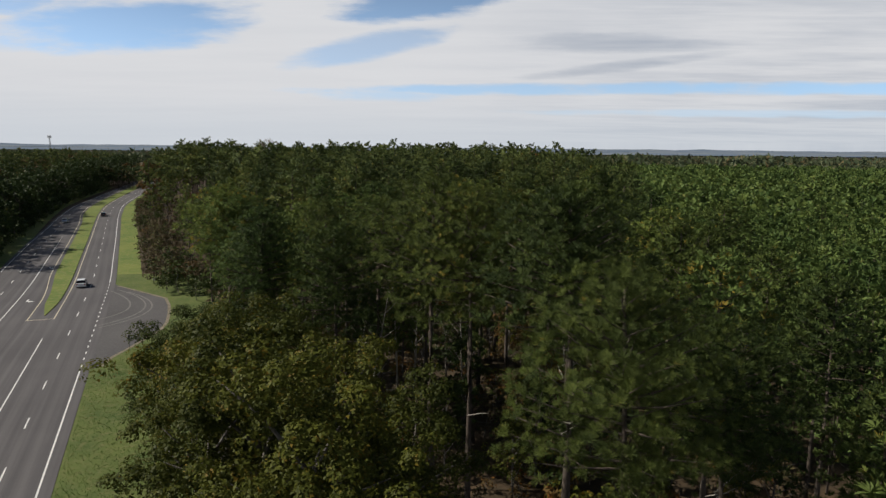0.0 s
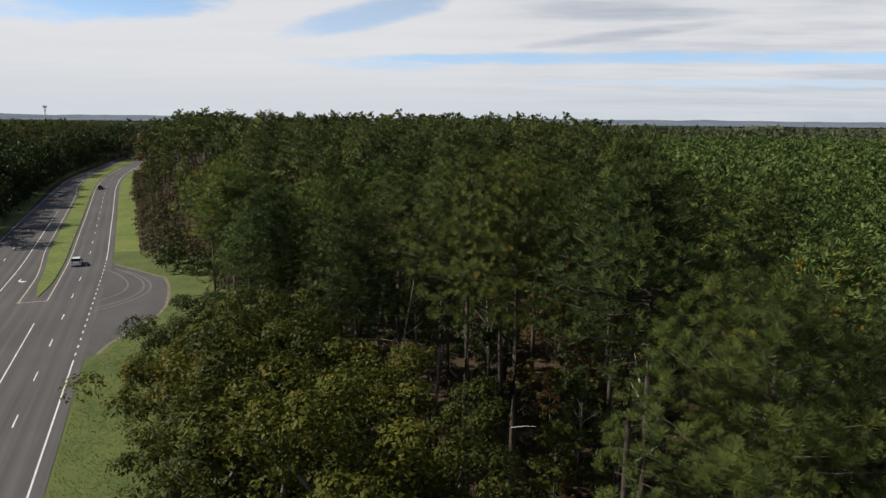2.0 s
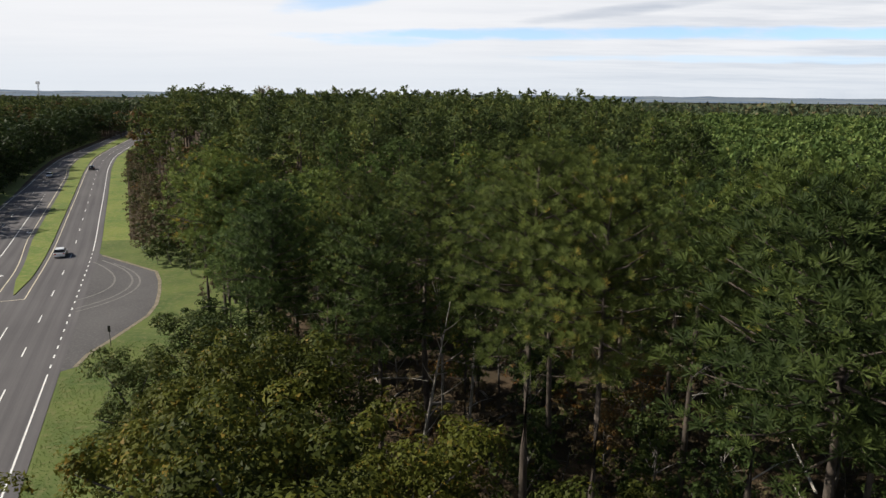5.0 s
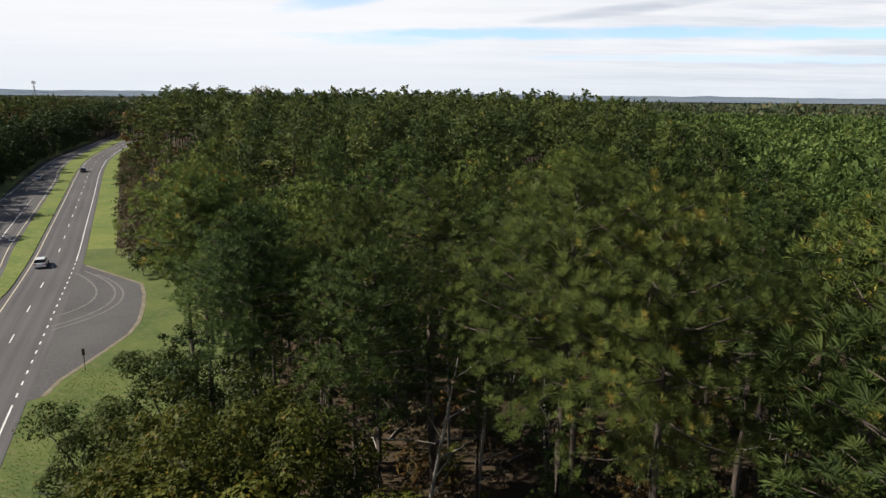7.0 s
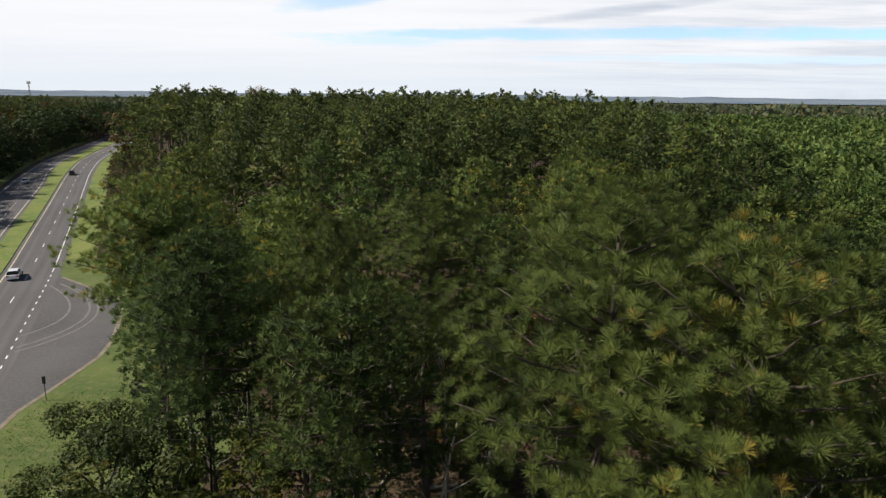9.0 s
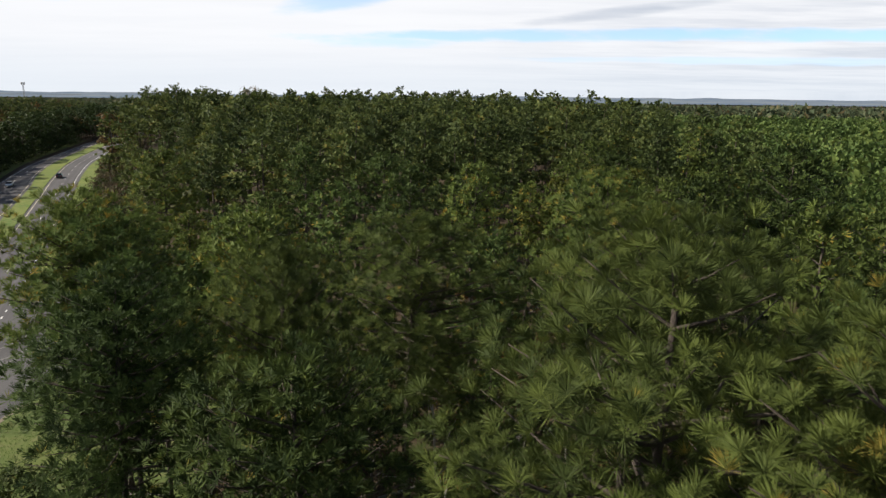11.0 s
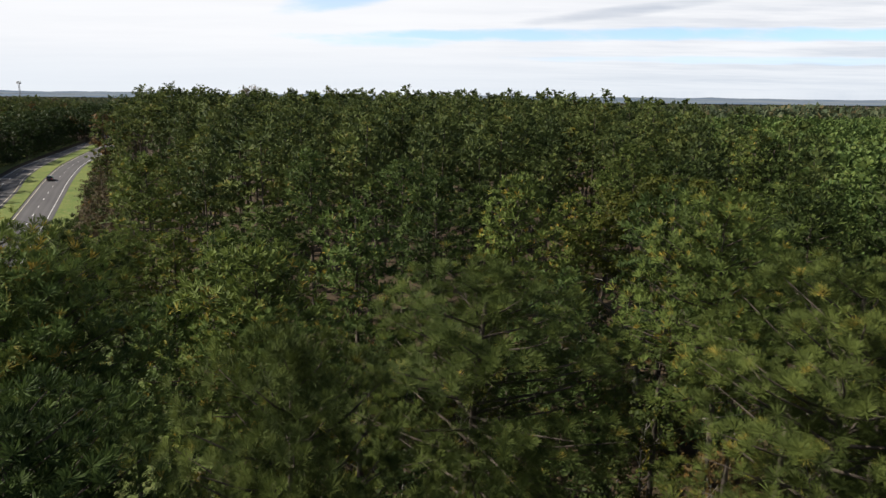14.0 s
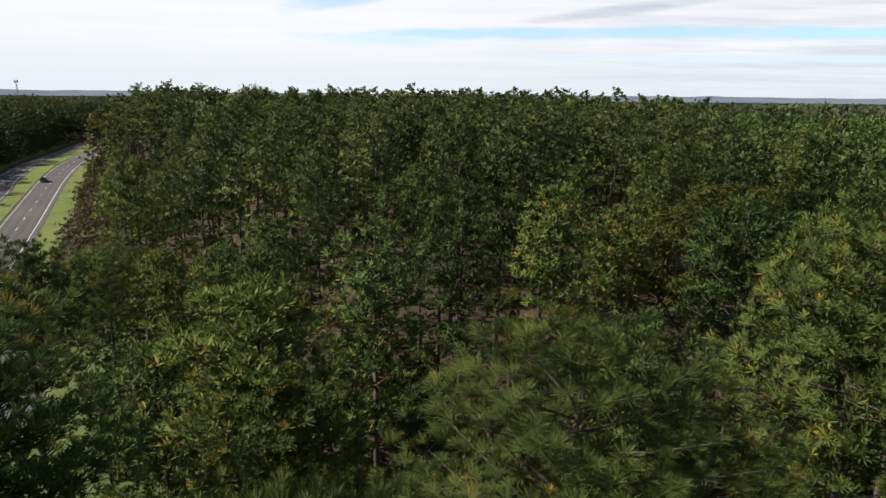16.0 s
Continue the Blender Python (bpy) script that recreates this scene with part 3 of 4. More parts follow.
def dead_limb(seed, height, base):
    """A bare grey broken limb below the crown."""
    gen = np.random.default_rng(seed)
    verts, faces = [], []
    z = height * base * (0.6 + 0.45 * gen.random())
    a = gen.random() * 6.28
    ln = 1.0 + 2.2 * gen.random()
    d = np.array([math.cos(a), math.sin(a), 0.1 + 0.4 * gen.random()])
    p = np.array([0, 0, z])
    add_tube(verts, faces, [p, p + d * ln * 0.6, p + d * ln + np.array([0, 0, 0.2 * gen.normal()])], [0.05, 0.032, 0.012], 4)
    return mesh_of("dead_limb", verts, faces, DEAD_WOOD)


PINE_LABEL = "tall loblolly pine with clumped green needles above a bare trunk"
PINES = {0: [], 1: []}
for lod, seeds in ((0, (1, 2, 3, 4)), (1, (5, 6, 7, 8, 9, 10))):
    for s in seeds:
        base = (0.56 if lod == 0 else 0.44) + 0.10 * ((s * 7) % 3) / 2
        v, f, leaves = make_pine(s, 25.0, base, (3.7 if lod == 0 else 3.3) + 0.3 * (s % 3), lod)
        extra = [("dead_limb", dead_limb(s * 10 + q, 25.0, base), "bare grey broken limb") for q in range(4 if lod == 0 else 1)]
        PINES[lod].append(tree_thing("pine_tree", PINE_LABEL, "tree", "pines of the wood", v, f, leaves, BARK, NEEDLES, extra, FAN[lod]))


def make_broadleaf(seed, height, radius, clumps, leaves, size, clump_r, crown_low=0.3, bark_sides=6, limbs=11):
    """An oak-like tree: trunk, rising limbs, and leaves gathered in uneven rounded clumps."""
    gen = np.random.default_rng(seed)
    verts, faces, centres = [], [], []
    pts = [(0.25 * math.sin(t * 3 + seed), 0.25 * math.sin(t * 2.2), height * 0.72 * t) for t in np.linspace(0, 1, 6)]
    add_tube(verts, faces, pts, [0.011 * height * (1.1 - 0.8 * t) + 0.02 for t in np.linspace(0, 1, 6)], bark_sides)
    for k in range(limbs):
        t = crown_low + (0.72 - crown_low) * (k + gen.random()) / limbs
        a = k * 2.4 + gen.normal() * 0.3
        z = height * t
        reach = radius * (0.7 + 0.4 * gen.random()) * (1.0 if t < 0.6 else 0.75)
        rise = height * (0.08 + 0.20 * gen.random())
        base = np.array([0, 0, z])
        end = base + np.array([math.cos(a) * reach, math.sin(a) * reach, rise])
        mid = base + (end - base) * 0.5 + np.array([0, 0, 0.1 * rise])
        add_tube(verts, faces, [base, mid, end], [0.006 * height, 0.004 * height, 0.02], 4)
        centres += [end, mid + np.array([0, 0, 0.4]), base + (end - base) * 0.8]
    for k in range(6):
        a = gen.random() * 6.28
        centres.append(np.array([math.cos(a) * radius * 0.4, math.sin(a) * radius * 0.4, height * (0.80 + 0.12 * gen.random())]))
    centres.append(np.array([0, 0, height * 0.93]))
    centres = np.array(centres)
    pick = np.concatenate([centres, centres[gen.integers(0, len(centres), max(0, clumps - len(centres)))]])[:clumps]
    pick = pick + gen.normal(size=pick.shape) * radius * 0.17
    pick[:, 2] = np.minimum(pick[:, 2], height * 0.95)
    return verts, faces, leaf_clumps(pick, clump_r * (0.6 + 0.8 * gen.random(len(pick))), leaves, size, gen)


OAKS, OAKS_DARK, OAKS_MID = [], [], []
for s in (21, 22, 23):
    v, f, leaves = make_broadleaf(s, 20.0, 4.4, 92, 185, 0.20, 0.92)
    OAKS.append(tree_thing("oak_tree", "broad oak with olive green and yellowing autumn leaves", "tree", "oaks at the wood's edge", v, f, leaves, GREY_BARK, OAK))
v, f, leaves = make_broadleaf(24, 20.0, 4.6, 88, 180, 0.205, 0.96)
OAKS_DARK.append(tree_thing("oak_tree", "dark green leafy oak at the edge of the grass", "tree", "oaks at the wood's edge", v, f, leaves, GREY_BARK, OAK_DARK))
for s, mat, lab in ((25, OAK, "small broadleaf tree with olive yellowing leaves among pines"), (26, OAK_DARK, "small dark green broadleaf tree among pines"), (27, AUTUMN, "small broadleaf tree with orange autumn leaves")):
    v, f, leaves = make_broadleaf(s, 14.0, 3.2, 42, 46, 0.40, 0.9, crown_low=0.2)
    OAKS_MID.append(tree_thing("broadleaf_tree", lab, "tree", "understorey trees", v, f, leaves, GREY_BARK, mat))

# trees that stand out, at their own places: x, y, height
NEAR_PLACES = [(-7.5, 70.6, 24.5, 1.25), (-1.5, 52.2, 27.8, 1.05), (1.8, 66.5, 25.8, 1.05), (-11.9, 63.2, 24.7, 0.8), (1.2, 48.6, 27.4, 0.95), (6.9, 27.2, 25.6, 1.0)]
PLACED_PINES = [(2.4, 77.9, 25.8), (6.6, 39.6, 27.6), (8.6, 48.5, 27.4), (-10.0, 56.8, 23.4), (-17.2, 61.6, 24.2), (12.5, 31.5, 22.5), (10.5, 63.0, 24.5), (-16.5, 76.5, 21.0), (-22.3, 70.2, 24.5), (-19.2, 65.4, 22.0)]
PLACED_HIGH = [(-32.2, 88.0, 22.0), (-35.8, 102.0, 18.5), (-24.2, 71.5, 25.2)]
PLACED_MID = [(-22.0, 80.0, 20.0), (-27.0, 84.5, 18.0), (15.5, 40.5, 24), (18.0, 24.0, 21), (17.0, 53.0, 24.5), (24.5, 45.0, 21.5), (9.4, 108.5, 24), (23.6, 126.8, 25.6), (13.2, 116.0, 22.6), (-13.9, 109.7, 23.7), (-23.0, 113.8, 24.0), (-37.4, 110.5, 23.6), (-1.4, 133.5, 26.0), (25.1, 125.5, 24.6), (17.6, 88.9, 26.6), (-22.0, 94.4, 20.4), (-30.8, 100.4, 18.8), (-25.0, 96.0, 20), (-17.5, 78.5, 23),
              (-15.0, 90.5, 23.0), (-4.5, 97.0, 24.0), (5.0, 93.0, 24.0), (-10.5, 101.5, 23.5), (12.5, 74.0, 24.5), (19.5, 66.5, 24.0), (20.0, 81.0, 23.5), (12.0, 90.0, 24.0), (10.5, 127.0, 24.0), (16.0, 139.0, 24.0), (6.0, 118.0, 22.0)]
PLACED_OAKS = [(-10.2, 36.6, 21.0), (-6.6, 32.0, 20.6), (-14.6, 43.0, 19.5), (-12.2, 46.5, 20.0), (-18.6, 47.6, 16.5), (-3.8, 26.0, 17.5), (-9.8, 30.5, 16.2), (-13.2, 36.4, 17.5), (-19.0, 53.0, 17.5), (-2.0, 37.5, 17.5), (1.0, 21.0, 15.0), (-14.5, 51.5, 19.0), (-7.4, 43.0, 18.8), (6.8, 105.0, 23.4)]
PLACED_DARK_OAKS = [(-25.0, 57.0, 15.0), (-24.5, 64.5, 14.5), (-19.5, 60.0, 16.0)]

taken = []
planted = []


def stand(source, x, y, height, full, wide=0.0):
    """A copy of a tree at a place, scaled to its height."""
    gz = float(land(x, y))
    k = height / full
    w = k * (wide or 0.92 + 0.2 * rng.random())
    m = Matrix.Translation((x, y, gz)) @ Matrix.Rotation(rng.random() * 6.28, 4, "Z") @ Matrix.Diagonal((w, w, k, 1))
    taken.append((x, y))
    if source not in planted:
        planted.append(source)
        source.matrix_basis = m
        return source
    return copy_thing(source, m @ Matrix.Diagonal([1 / v for v in source.scale] + [1]))


NEAR_PINES = []
for s in (31, 32, 33):
    v, f, leaves = make_pine(s, 25.0, 0.60, 4.3, 0, True)
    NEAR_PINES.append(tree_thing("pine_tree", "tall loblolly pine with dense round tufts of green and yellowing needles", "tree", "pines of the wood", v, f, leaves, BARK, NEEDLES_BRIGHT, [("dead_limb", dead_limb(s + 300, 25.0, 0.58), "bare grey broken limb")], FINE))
for i, (x, y, h, wide) in enumerate(NEAR_PLACES):
    stand(NEAR_PINES[i % 3], x, y, h, 25.0, wide)
for i, (x, y, h) in enumerate(PLACED_PINES):
    stand(PINES[0][i % 4], x, y, h, 25.0)
v, f, leaves = make_pine(15, 25.0, 0.66, 4.6, 0)
HIGH_PINE = tree_thing("pine_tree", "tall pine with a flat spreading crown high above the grass", "tree", "pines of the wood", v, f, leaves, BARK, NEEDLES, [("dead_limb", dead_limb(151, 25.0, 0.6), "bare grey broken limb")], FAN[0])
for x, y, h in PLACED_HIGH:
    stand(HIGH_PINE, x, y, h, 25.0)
for i, (x, y, h) in enumerate(PLACED_MID):
    stand(PINES[1][i % 6], x, y, h - float(land(x, y)), 25.0)
for i, (x, y, h) in enumerate(PLACED_OAKS):
    stand(OAKS[i % 3], x, y, h, 20.0)
for x, y, h in PLACED_DARK_OAKS:
    stand(OAKS_DARK[0], x, y, h, 20.0)


def plantation_edge(y):
    return 26.5 + 0.06 * y


def scatter(x0, x1, y0, y1, gap, keep, gen, fixed=()):
    """Uneven planting: jittered grid, thinned by keep(x, y) and by the trees that stand already."""
    out = []
    fx = np.array(fixed) if len(fixed) else np.zeros((0, 2))
    for j in range(int((y1 - y0) / gap)):
        for i in range(int((x1 - x0) / gap)):
            x = x0 + (i + 0.5 + (j % 2) * 0.5 + gen.uniform(-0.36, 0.36)) * gap
            y = y0 + (j + 0.5 + gen.uniform(-0.36, 0.36)) * gap
            if keep(x, y) and (not len(fx) or np.min((fx[:, 0] - x) ** 2 + (fx[:, 1] - y) ** 2) > (gap * 0.72) ** 2):
                out.append((x, y))
    return out


def in_view(x, y, margin=6.0):
    """Inside the wedge of land that lies ahead of the flight line."""
    return y > -10 and -0.80 * y - 14 - margin < x < 0.66 * y + 12 + margin


def clear_of_grass(x, y):
    off = road_offset(x, y)
    if y < 84:
        return off > (15.5 if y > 62 else 13.0)
    if y < 150:
        return x > np.interp(y, [84, 100, 118, 136, 150], [-29, -30, -38, -49, -73]) and off > 11
    return off > 10.5


def in_wood(x, y):
    return clear_of_grass(x, y) and x < plantation_edge(y) and in_view(x, y)


wood_near = [p for p in scatter(-70, 45, 18, 118, 8.4, in_wood, rng, taken) if not (-30 < p[0] < 15 and 18 < p[1] < 58) and not (-10 < p[0] < -5 and 75 < p[1] < 84)]
for x, y in wood_near:
    edge = road_offset(x, y) < 22
    r = rng.random()
    if y < 62 and x < -8:
        stand(OAKS[int(r * 3)] if r < 0.7 else OAKS_DARK[0], x, y, 13 + 5 * rng.random(), 20.0)
    elif edge and r < 0.45:
        stand(OAKS_MID[0 if r < 0.2 else (2 if r < 0.25 else 1)], x, y, (8 if y < 80 else 4.5) + 4 * rng.random(), 14.0)
    else:
        top = float(np.interp(x, [-45, -34, -22, -12], [15.5, 17.5, 21.0, 24.5])) if y > 60 else 24.0
        near = 40 < y < 72 and -14 < x < 12
        stand(PINES[0][int(r * 3.99)] if near else PINES[1][int(r * 5.99)], x, y, top - 6.0 * rng.random(), 25.0)

# understorey
for x, y in scatter(-48, 34, 50, 120, 6.0, in_wood, rng, []):
    if not (-11 < x < -3 and 66 < y < 82):
        r = rng.random()
        stand(OAKS_MID[0 if r < 0.22 else (1 if r < 0.93 else 2)], x, y, 6 + 4.5 * rng.random(), 14.0)


def forest(name, label, category, places, makers, mats, bark, fans=(1, 1, 1)):
    """Many trees far off as one mesh of trunks and one of crowns."""
    wood_v, wood_f = [], []
    crowns = [[] for _ in mats]
    for x, y, h, full, kind in places:
        v, f, leaves, mat_id = makers[kind]
        k = h / full
        a = rng.random() * 6.28
        w = k * (0.9 + 0.3 * rng.random())
        R = np.array([[math.cos(a) * w, -math.sin(a) * w, 0], [math.sin(a) * w, math.cos(a) * w, 0], [0, 0, k]])
        at = np.array([x, y, float(land(x, y))])
        o = len(wood_v)
        wood_v.extend((np.array(v) @ R.T + at).tolist())
        wood_f.extend(tuple(i + o for i in q) for q in f)
        crowns[mat_id].append(leaves @ R.T + at)
    me = mesh_of(name, wood_v, wood_f, bark)
    root = new(name, me)
    tagged(root, label, category, kind="stuff")
    for mat, c, fan in zip(mats, crowns, fans):
        if c:
            tagged(child("foliage", triangles("foliage", np.concatenate(c), mat, fan), root), kind="stuff")
    return root


makers = {}
for k in range(6):
    v, f, leaves = make_pine(40 + k, 24.0, 0.50, 3.5, 2)
    makers["pine%d" % k] = (v, f, leaves, 0)
for k in range(4):
    v, f, leaves = make_pine(60 + k, 24.0, 0.50, 3.9, 3)
    makers["far%d" % k] = (v, f, leaves, 4)
for k in range(3):
    v, f, leaves = make_broadleaf(70 + k, 18.0, 4.4, 26, 15, 0.95, 1.3, crown_low=0.18, bark_sides=4, limbs=6)
    makers["oak%d" % k] = (v, f, leaves, 1)
    makers["autumn%d" % k] = (v, f, leaves, 2)
    makers["brown%d" % k] = (v, f, leaves, 3)

far_places = []
for x, y in scatter(-190, 80, 118, 250, 7.8, in_wood, rng, taken):
    r = rng.random()
    o = road_offset(x, y)
    edge = o < 13
    if 206 < y < 232 and 18 < o < 27:
        far_places.append((x, y, 11 + 4 * rng.random(), 18.0, "autumn%d" % int(rng.random() * 3)))
    elif 172 < y < 206 and 15 < o < 27:
        far_places.append((x, y, 9 + 4 * rng.random(), 18.0, "brown%d" % int(rng.random() * 3)))
    elif r < (0.35 if edge else 0.07):
        far_places.append((x, y, 7 + 4 * rng.random() if edge else 17 + 5 * rng.random(), 18.0, ("brown%d" if r < (0.2 if edge else 0.015) else "oak%d") % int(rng.random() * 3)))
    else:
        top = float(np.interp(o, [9, 16, 24, 34], [9.0, 14.0, 19.0, 22.0])) if y < 235 else 20.5
        far_places.append((x, y, top + 4.5 * rng.random() ** 0.7, 24.0, ("pine%d" if y < 200 else "far%d") % int(rng.random() * 4)))
for x, y in scatter(-300, 190, 250, 470, 9.4, in_wood, rng):
    r = rng.random()
    far_places.append((x, y, 20.5 + 7.5 * rng.random() ** 1.6, 24.0, "far%d" % int(rng.random() * 4)) if r < (0.86 if x < 20 else 0.45) else (x, y, 19 + 5 * rng.random(), 18.0, ("autumn%d" if r > 0.95 else "oak%d") % int(rng.random() * 3)))
far_places += [(-104.9, 253, 29.5, 24.0, "pine1"), (-89.4, 238, 29.5, 24.0, "pine2"), (-99.5, 246, 28.0, 24.0, "pine3"), (-82.0, 240, 28.5, 24.0, "pine4")]
forest("pine_forest", "pine wood with a few orange broadleaf trees on a low rise", "forest", far_places, makers, (NEEDLES_FAR, OAK, AUTUMN, BRUSH, NEEDLES_FAR), BARK, (8, 1, 1, 1, 5))

# woods across the road, and the end of the road
left_places = []
for x, y in scatter(-420, -60, 90, 520, 8.0, lambda x, y: y > 150 and -85 < road_offset(x, y) < -36 and x > -0.80 * y - 55, rng):
    r, o = rng.random(), road_offset(x, y)
    tall = float(np.interp(o, [-70, -48, -36], [25.0, 23.0, 19.0])) * (1.0 if y < 290 else 0.82)
    if r < 0.55:
        left_places.append((x, y, tall + 4 * rng.random(), 24.0, ("pine%d" if y < 200 else "far%d") % int(rng.random() * 4)))
    else:
        left_places.append((x, y, tall - 3 + 4 * rng.random(), 18.0, ("autumn%d" if r > (0.68 if y > 270 else 0.90) else "oak%d") % int(rng.random() * 3)))
for x, y in scatter(-420, -60, 90, 520, 4.6, lambda x, y: y > 150 and -36 < road_offset(x, y) < far_edge(y) - 5.5 and x > -0.80 * y - 55, rng):
    left_places.append((x, y, 9 + 10 * rng.random(), 18.0, "oak%d" % int(rng.random() * 3)))
# the wood that closes the end of the road
for x, y in scatter(-330, -120, 400, 470, 6.0, lambda x, y: -34 < road_offset(x, y) < 12, rng):
    r = rng.random()
    left_places.append((x, y, 10 + 5 * rng.random(), 18.0, ("autumn%d" if r > 0.8 else "oak%d") % int(rng.random() * 3)))
forest("roadside_forest", "dark mixed wood of pines and broadleaf trees along the highway", "forest", left_places, makers, (NEEDLES_FAR, OAK_DARK, AUTUMN, BRUSH, NEEDLES_FAR), BARK, (8, 1, 1, 1, 5))

# brush along the verge
brush = {}
for k in range(4):
    v, f, leaves = make_broadleaf(140 + k, 5.0, 2.0, 16, 14, 0.50, 0.75, crown_low=0.08, bark_sides=3, limbs=5)
    brush["brown%d" % k] = (v, f, leaves, 0)
    brush["green%d" % k] = (v, f, leaves, 1)
    brush["orange%d" % k] = (v, f, leaves, 2)
brush_places = []
for x, y in scatter(-200, -40, 92, 400, 2.9, lambda x, y: (6.4 < road_offset(x, y) < 15 and y > 148) or (y < 150 and clear_of_grass(x, y) and not clear_of_grass(x - 4, y)) or (106 < y < 150 and road_offset(x, y) > np.interp(y, [106, 113, 121, 128, 131, 138, 150], [15, 17, 18, 14, 10, 8, 6.6]) and road_offset(x, y) < 24), rng):
    r = rng.random()
    kind = ("brown" if r < 0.70 else ("green" if r < 0.92 else "orange")) if y > 134 else ("green" if r < 0.75 else "brown")
    brush_places.append((x, y, 2.2 + 3.5 * rng.random() * (1.2 if road_offset(x, y) > 10.5 else 0.6), 5.0, kind + str(int(rng.random() * 4))))
forest("roadside_brush", "tangled brown and green brush between the verge and the pines", "shrubs", brush_places, brush, (BRUSH, OAK_DARK, AUTUMN), GREY_BARK)
thicket = [(x, y, 3.5 + 3.5 * rng.random(), 5.0, "green%d" % int(rng.random() * 4)) for x, y in scatter(-260, -60, 150, 400, 3.6, lambda x, y: -33 < road_offset(x, y) < far_edge(y) - 3.2 and x > -0.80 * y - 50, rng)]
forest("roadside_thicket", "dense dark thicket at the foot of the roadside wood", "shrubs", thicket, brush, (BRUSH, OAK_DARK, AUTUMN), GREY_BARK)
under_places = []
for x, y in scatter(-48, 34, 24, 120, 2.8, in_wood, rng):
    if rng.random() < 0.75:
        under_places.append((x, y, 1.2 + 3.2 * rng.random(), 5.0, ("brown%d", "brown%d", "orange%d", "green%d")[int(rng.random() * 4)] % int(rng.random() * 4)))
forest("undergrowth", "low brown and green undergrowth on the forest floor", "shrubs", under_places, brush, (BRUSH, OAK, AUTUMN), GREY_BARK)

# young plantation
young = {}
for k in range(5):
    gen = np.random.default_rng(90 + k)
    for lod in (0, 1):
        n = (60, 24)[lod]
        t = gen.random(n) ** 0.8
        a = gen.random(n) * 6.28
        rad = (1 - t) * 1.7 * (0.6 + 0.5 * gen.random(n)) + 0.1
        c = np.stack([np.cos(a) * rad, np.sin(a) * rad, 3.0 + t * 9.0], 1)
        ax = unit(np.stack([np.cos(a), np.sin(a), np.full(n, 0.9)], 1))
        ta = brushes(c, ax, (0.85, 1.4)[lod], (5, 3)[lod], (0.34, 0.8)[lod], 0.8, gen)
        v, f = tube([(0, 0, 0), (0, 0, 11.5)], [0.11, 0.02], 3)
        young[("near", "far")[lod] + str(k)] = (v, f, ta, 0)


def in_plantation(x, y):
    return x > plantation_edge(y) + 2 and in_view(x, y, 25.0)


near_young = scatter(30, 190, 20, 190, 4.0, in_plantation, rng)
forest("pine_plantation", "dense young pine plantation with bright green pointed crowns", "forest",
       [(x, y, 10.5 + 3 * rng.random(), 12.0, "near%d" % int(rng.random() * 5)) for x, y in near_young], young, (NEEDLES_YOUNG,), BARK, (5,))
far_young = scatter(45, 420, 190, 560, 5.4, in_plantation, rng)
forest("pine_plantation", "dense young pine plantation stretching to the hills", "forest",
       [(x, y, 11.5 + 3.5 * rng.random(), 12.0, "far%d" % int(rng.random() * 5)) for x, y in far_young], young, (NEEDLES_YOUNG,), BARK, (3,))

# far woods out to the ridges
clump = {}
for k in range(4):
    gen = np.random.default_rng(120 + k)
    c = np.stack([gen.normal(size=14) * 3.2, gen.normal(size=14) * 3.2, 9 + 7 * gen.random(14)], 1)
    ta = tufts(c, unit(np.tile([0, 0, 1.0], (14, 1))), 4.2, 3.2, 2, 1.0, gen)
    v, f = tube([(0, 0, 0), (0, 0, 11.0)], [0.3, 0.1], 3)
    clump["w%d" % k] = (v, f, ta, 0)
woods = []
for x, y in scatter(-1500, 1300, 480, 1900, 26.0, lambda x, y: -0.75 * y - 60 < x < 0.70 * y + 60 and abs(road_offset(x, min(y, 899)) + 12) > 22, rng):
    woods.append((x, y, 15 + 5 * rng.random(), 16.0, "w%d" % int(rng.random() * 4)))
forest("far_woods", "distant mixed woods rolling towards blue ridges", "forest", woods, clump, (FAR_WOOD,), BARK)


def ridge(name, dist, x0, x1, top, wave, seed):
    xs = np.linspace(x0, x1, 90)
    verts, faces = [], []
    for x in xs:
        n = noise.noise(Vector((x * 0.0011, seed, 0))) * wave + noise.noise(Vector((x * 0.006, seed, 3))) * wave * 0.25 + noise.noise(Vector((x * 0.03, seed, 9))) * 2.0
        verts += [(x, dist - 500, -20), (x, dist, top + n), (x, dist + 300, -20)]
    for i in range(len(xs) - 1):
        for k in (0, 1):
            faces.append((3 * i + k, 3 * i + k + 1, 3 * i + k + 4, 3 * i + k + 3))
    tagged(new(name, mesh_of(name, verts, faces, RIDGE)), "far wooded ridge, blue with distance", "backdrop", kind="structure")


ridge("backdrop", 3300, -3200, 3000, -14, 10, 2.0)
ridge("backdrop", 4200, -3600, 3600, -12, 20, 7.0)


# ---- landmarks ----
def pale_tree():
    v, f, leaves = make_broadleaf(31, 26.0, 3.6, 40, 22, 0.5, 1.1, crown_low=0.5)
    pale = foliage("pale_leaves", (0.22, 0.19, 0.15), (0.32, 0.28, 0.23), (0.30, 0.22, 0.14), 0.1)
    t = tree_thing("bare_tree", "pale nearly leafless tree rising above the pines", "tree", "", v, f, leaves, DEAD_WOOD, pale)
    t.location = (-89.8, 309.7, float(land(-89.8, 309.7)))
    t.scale = (1, 1, 1.15)


pale_tree()


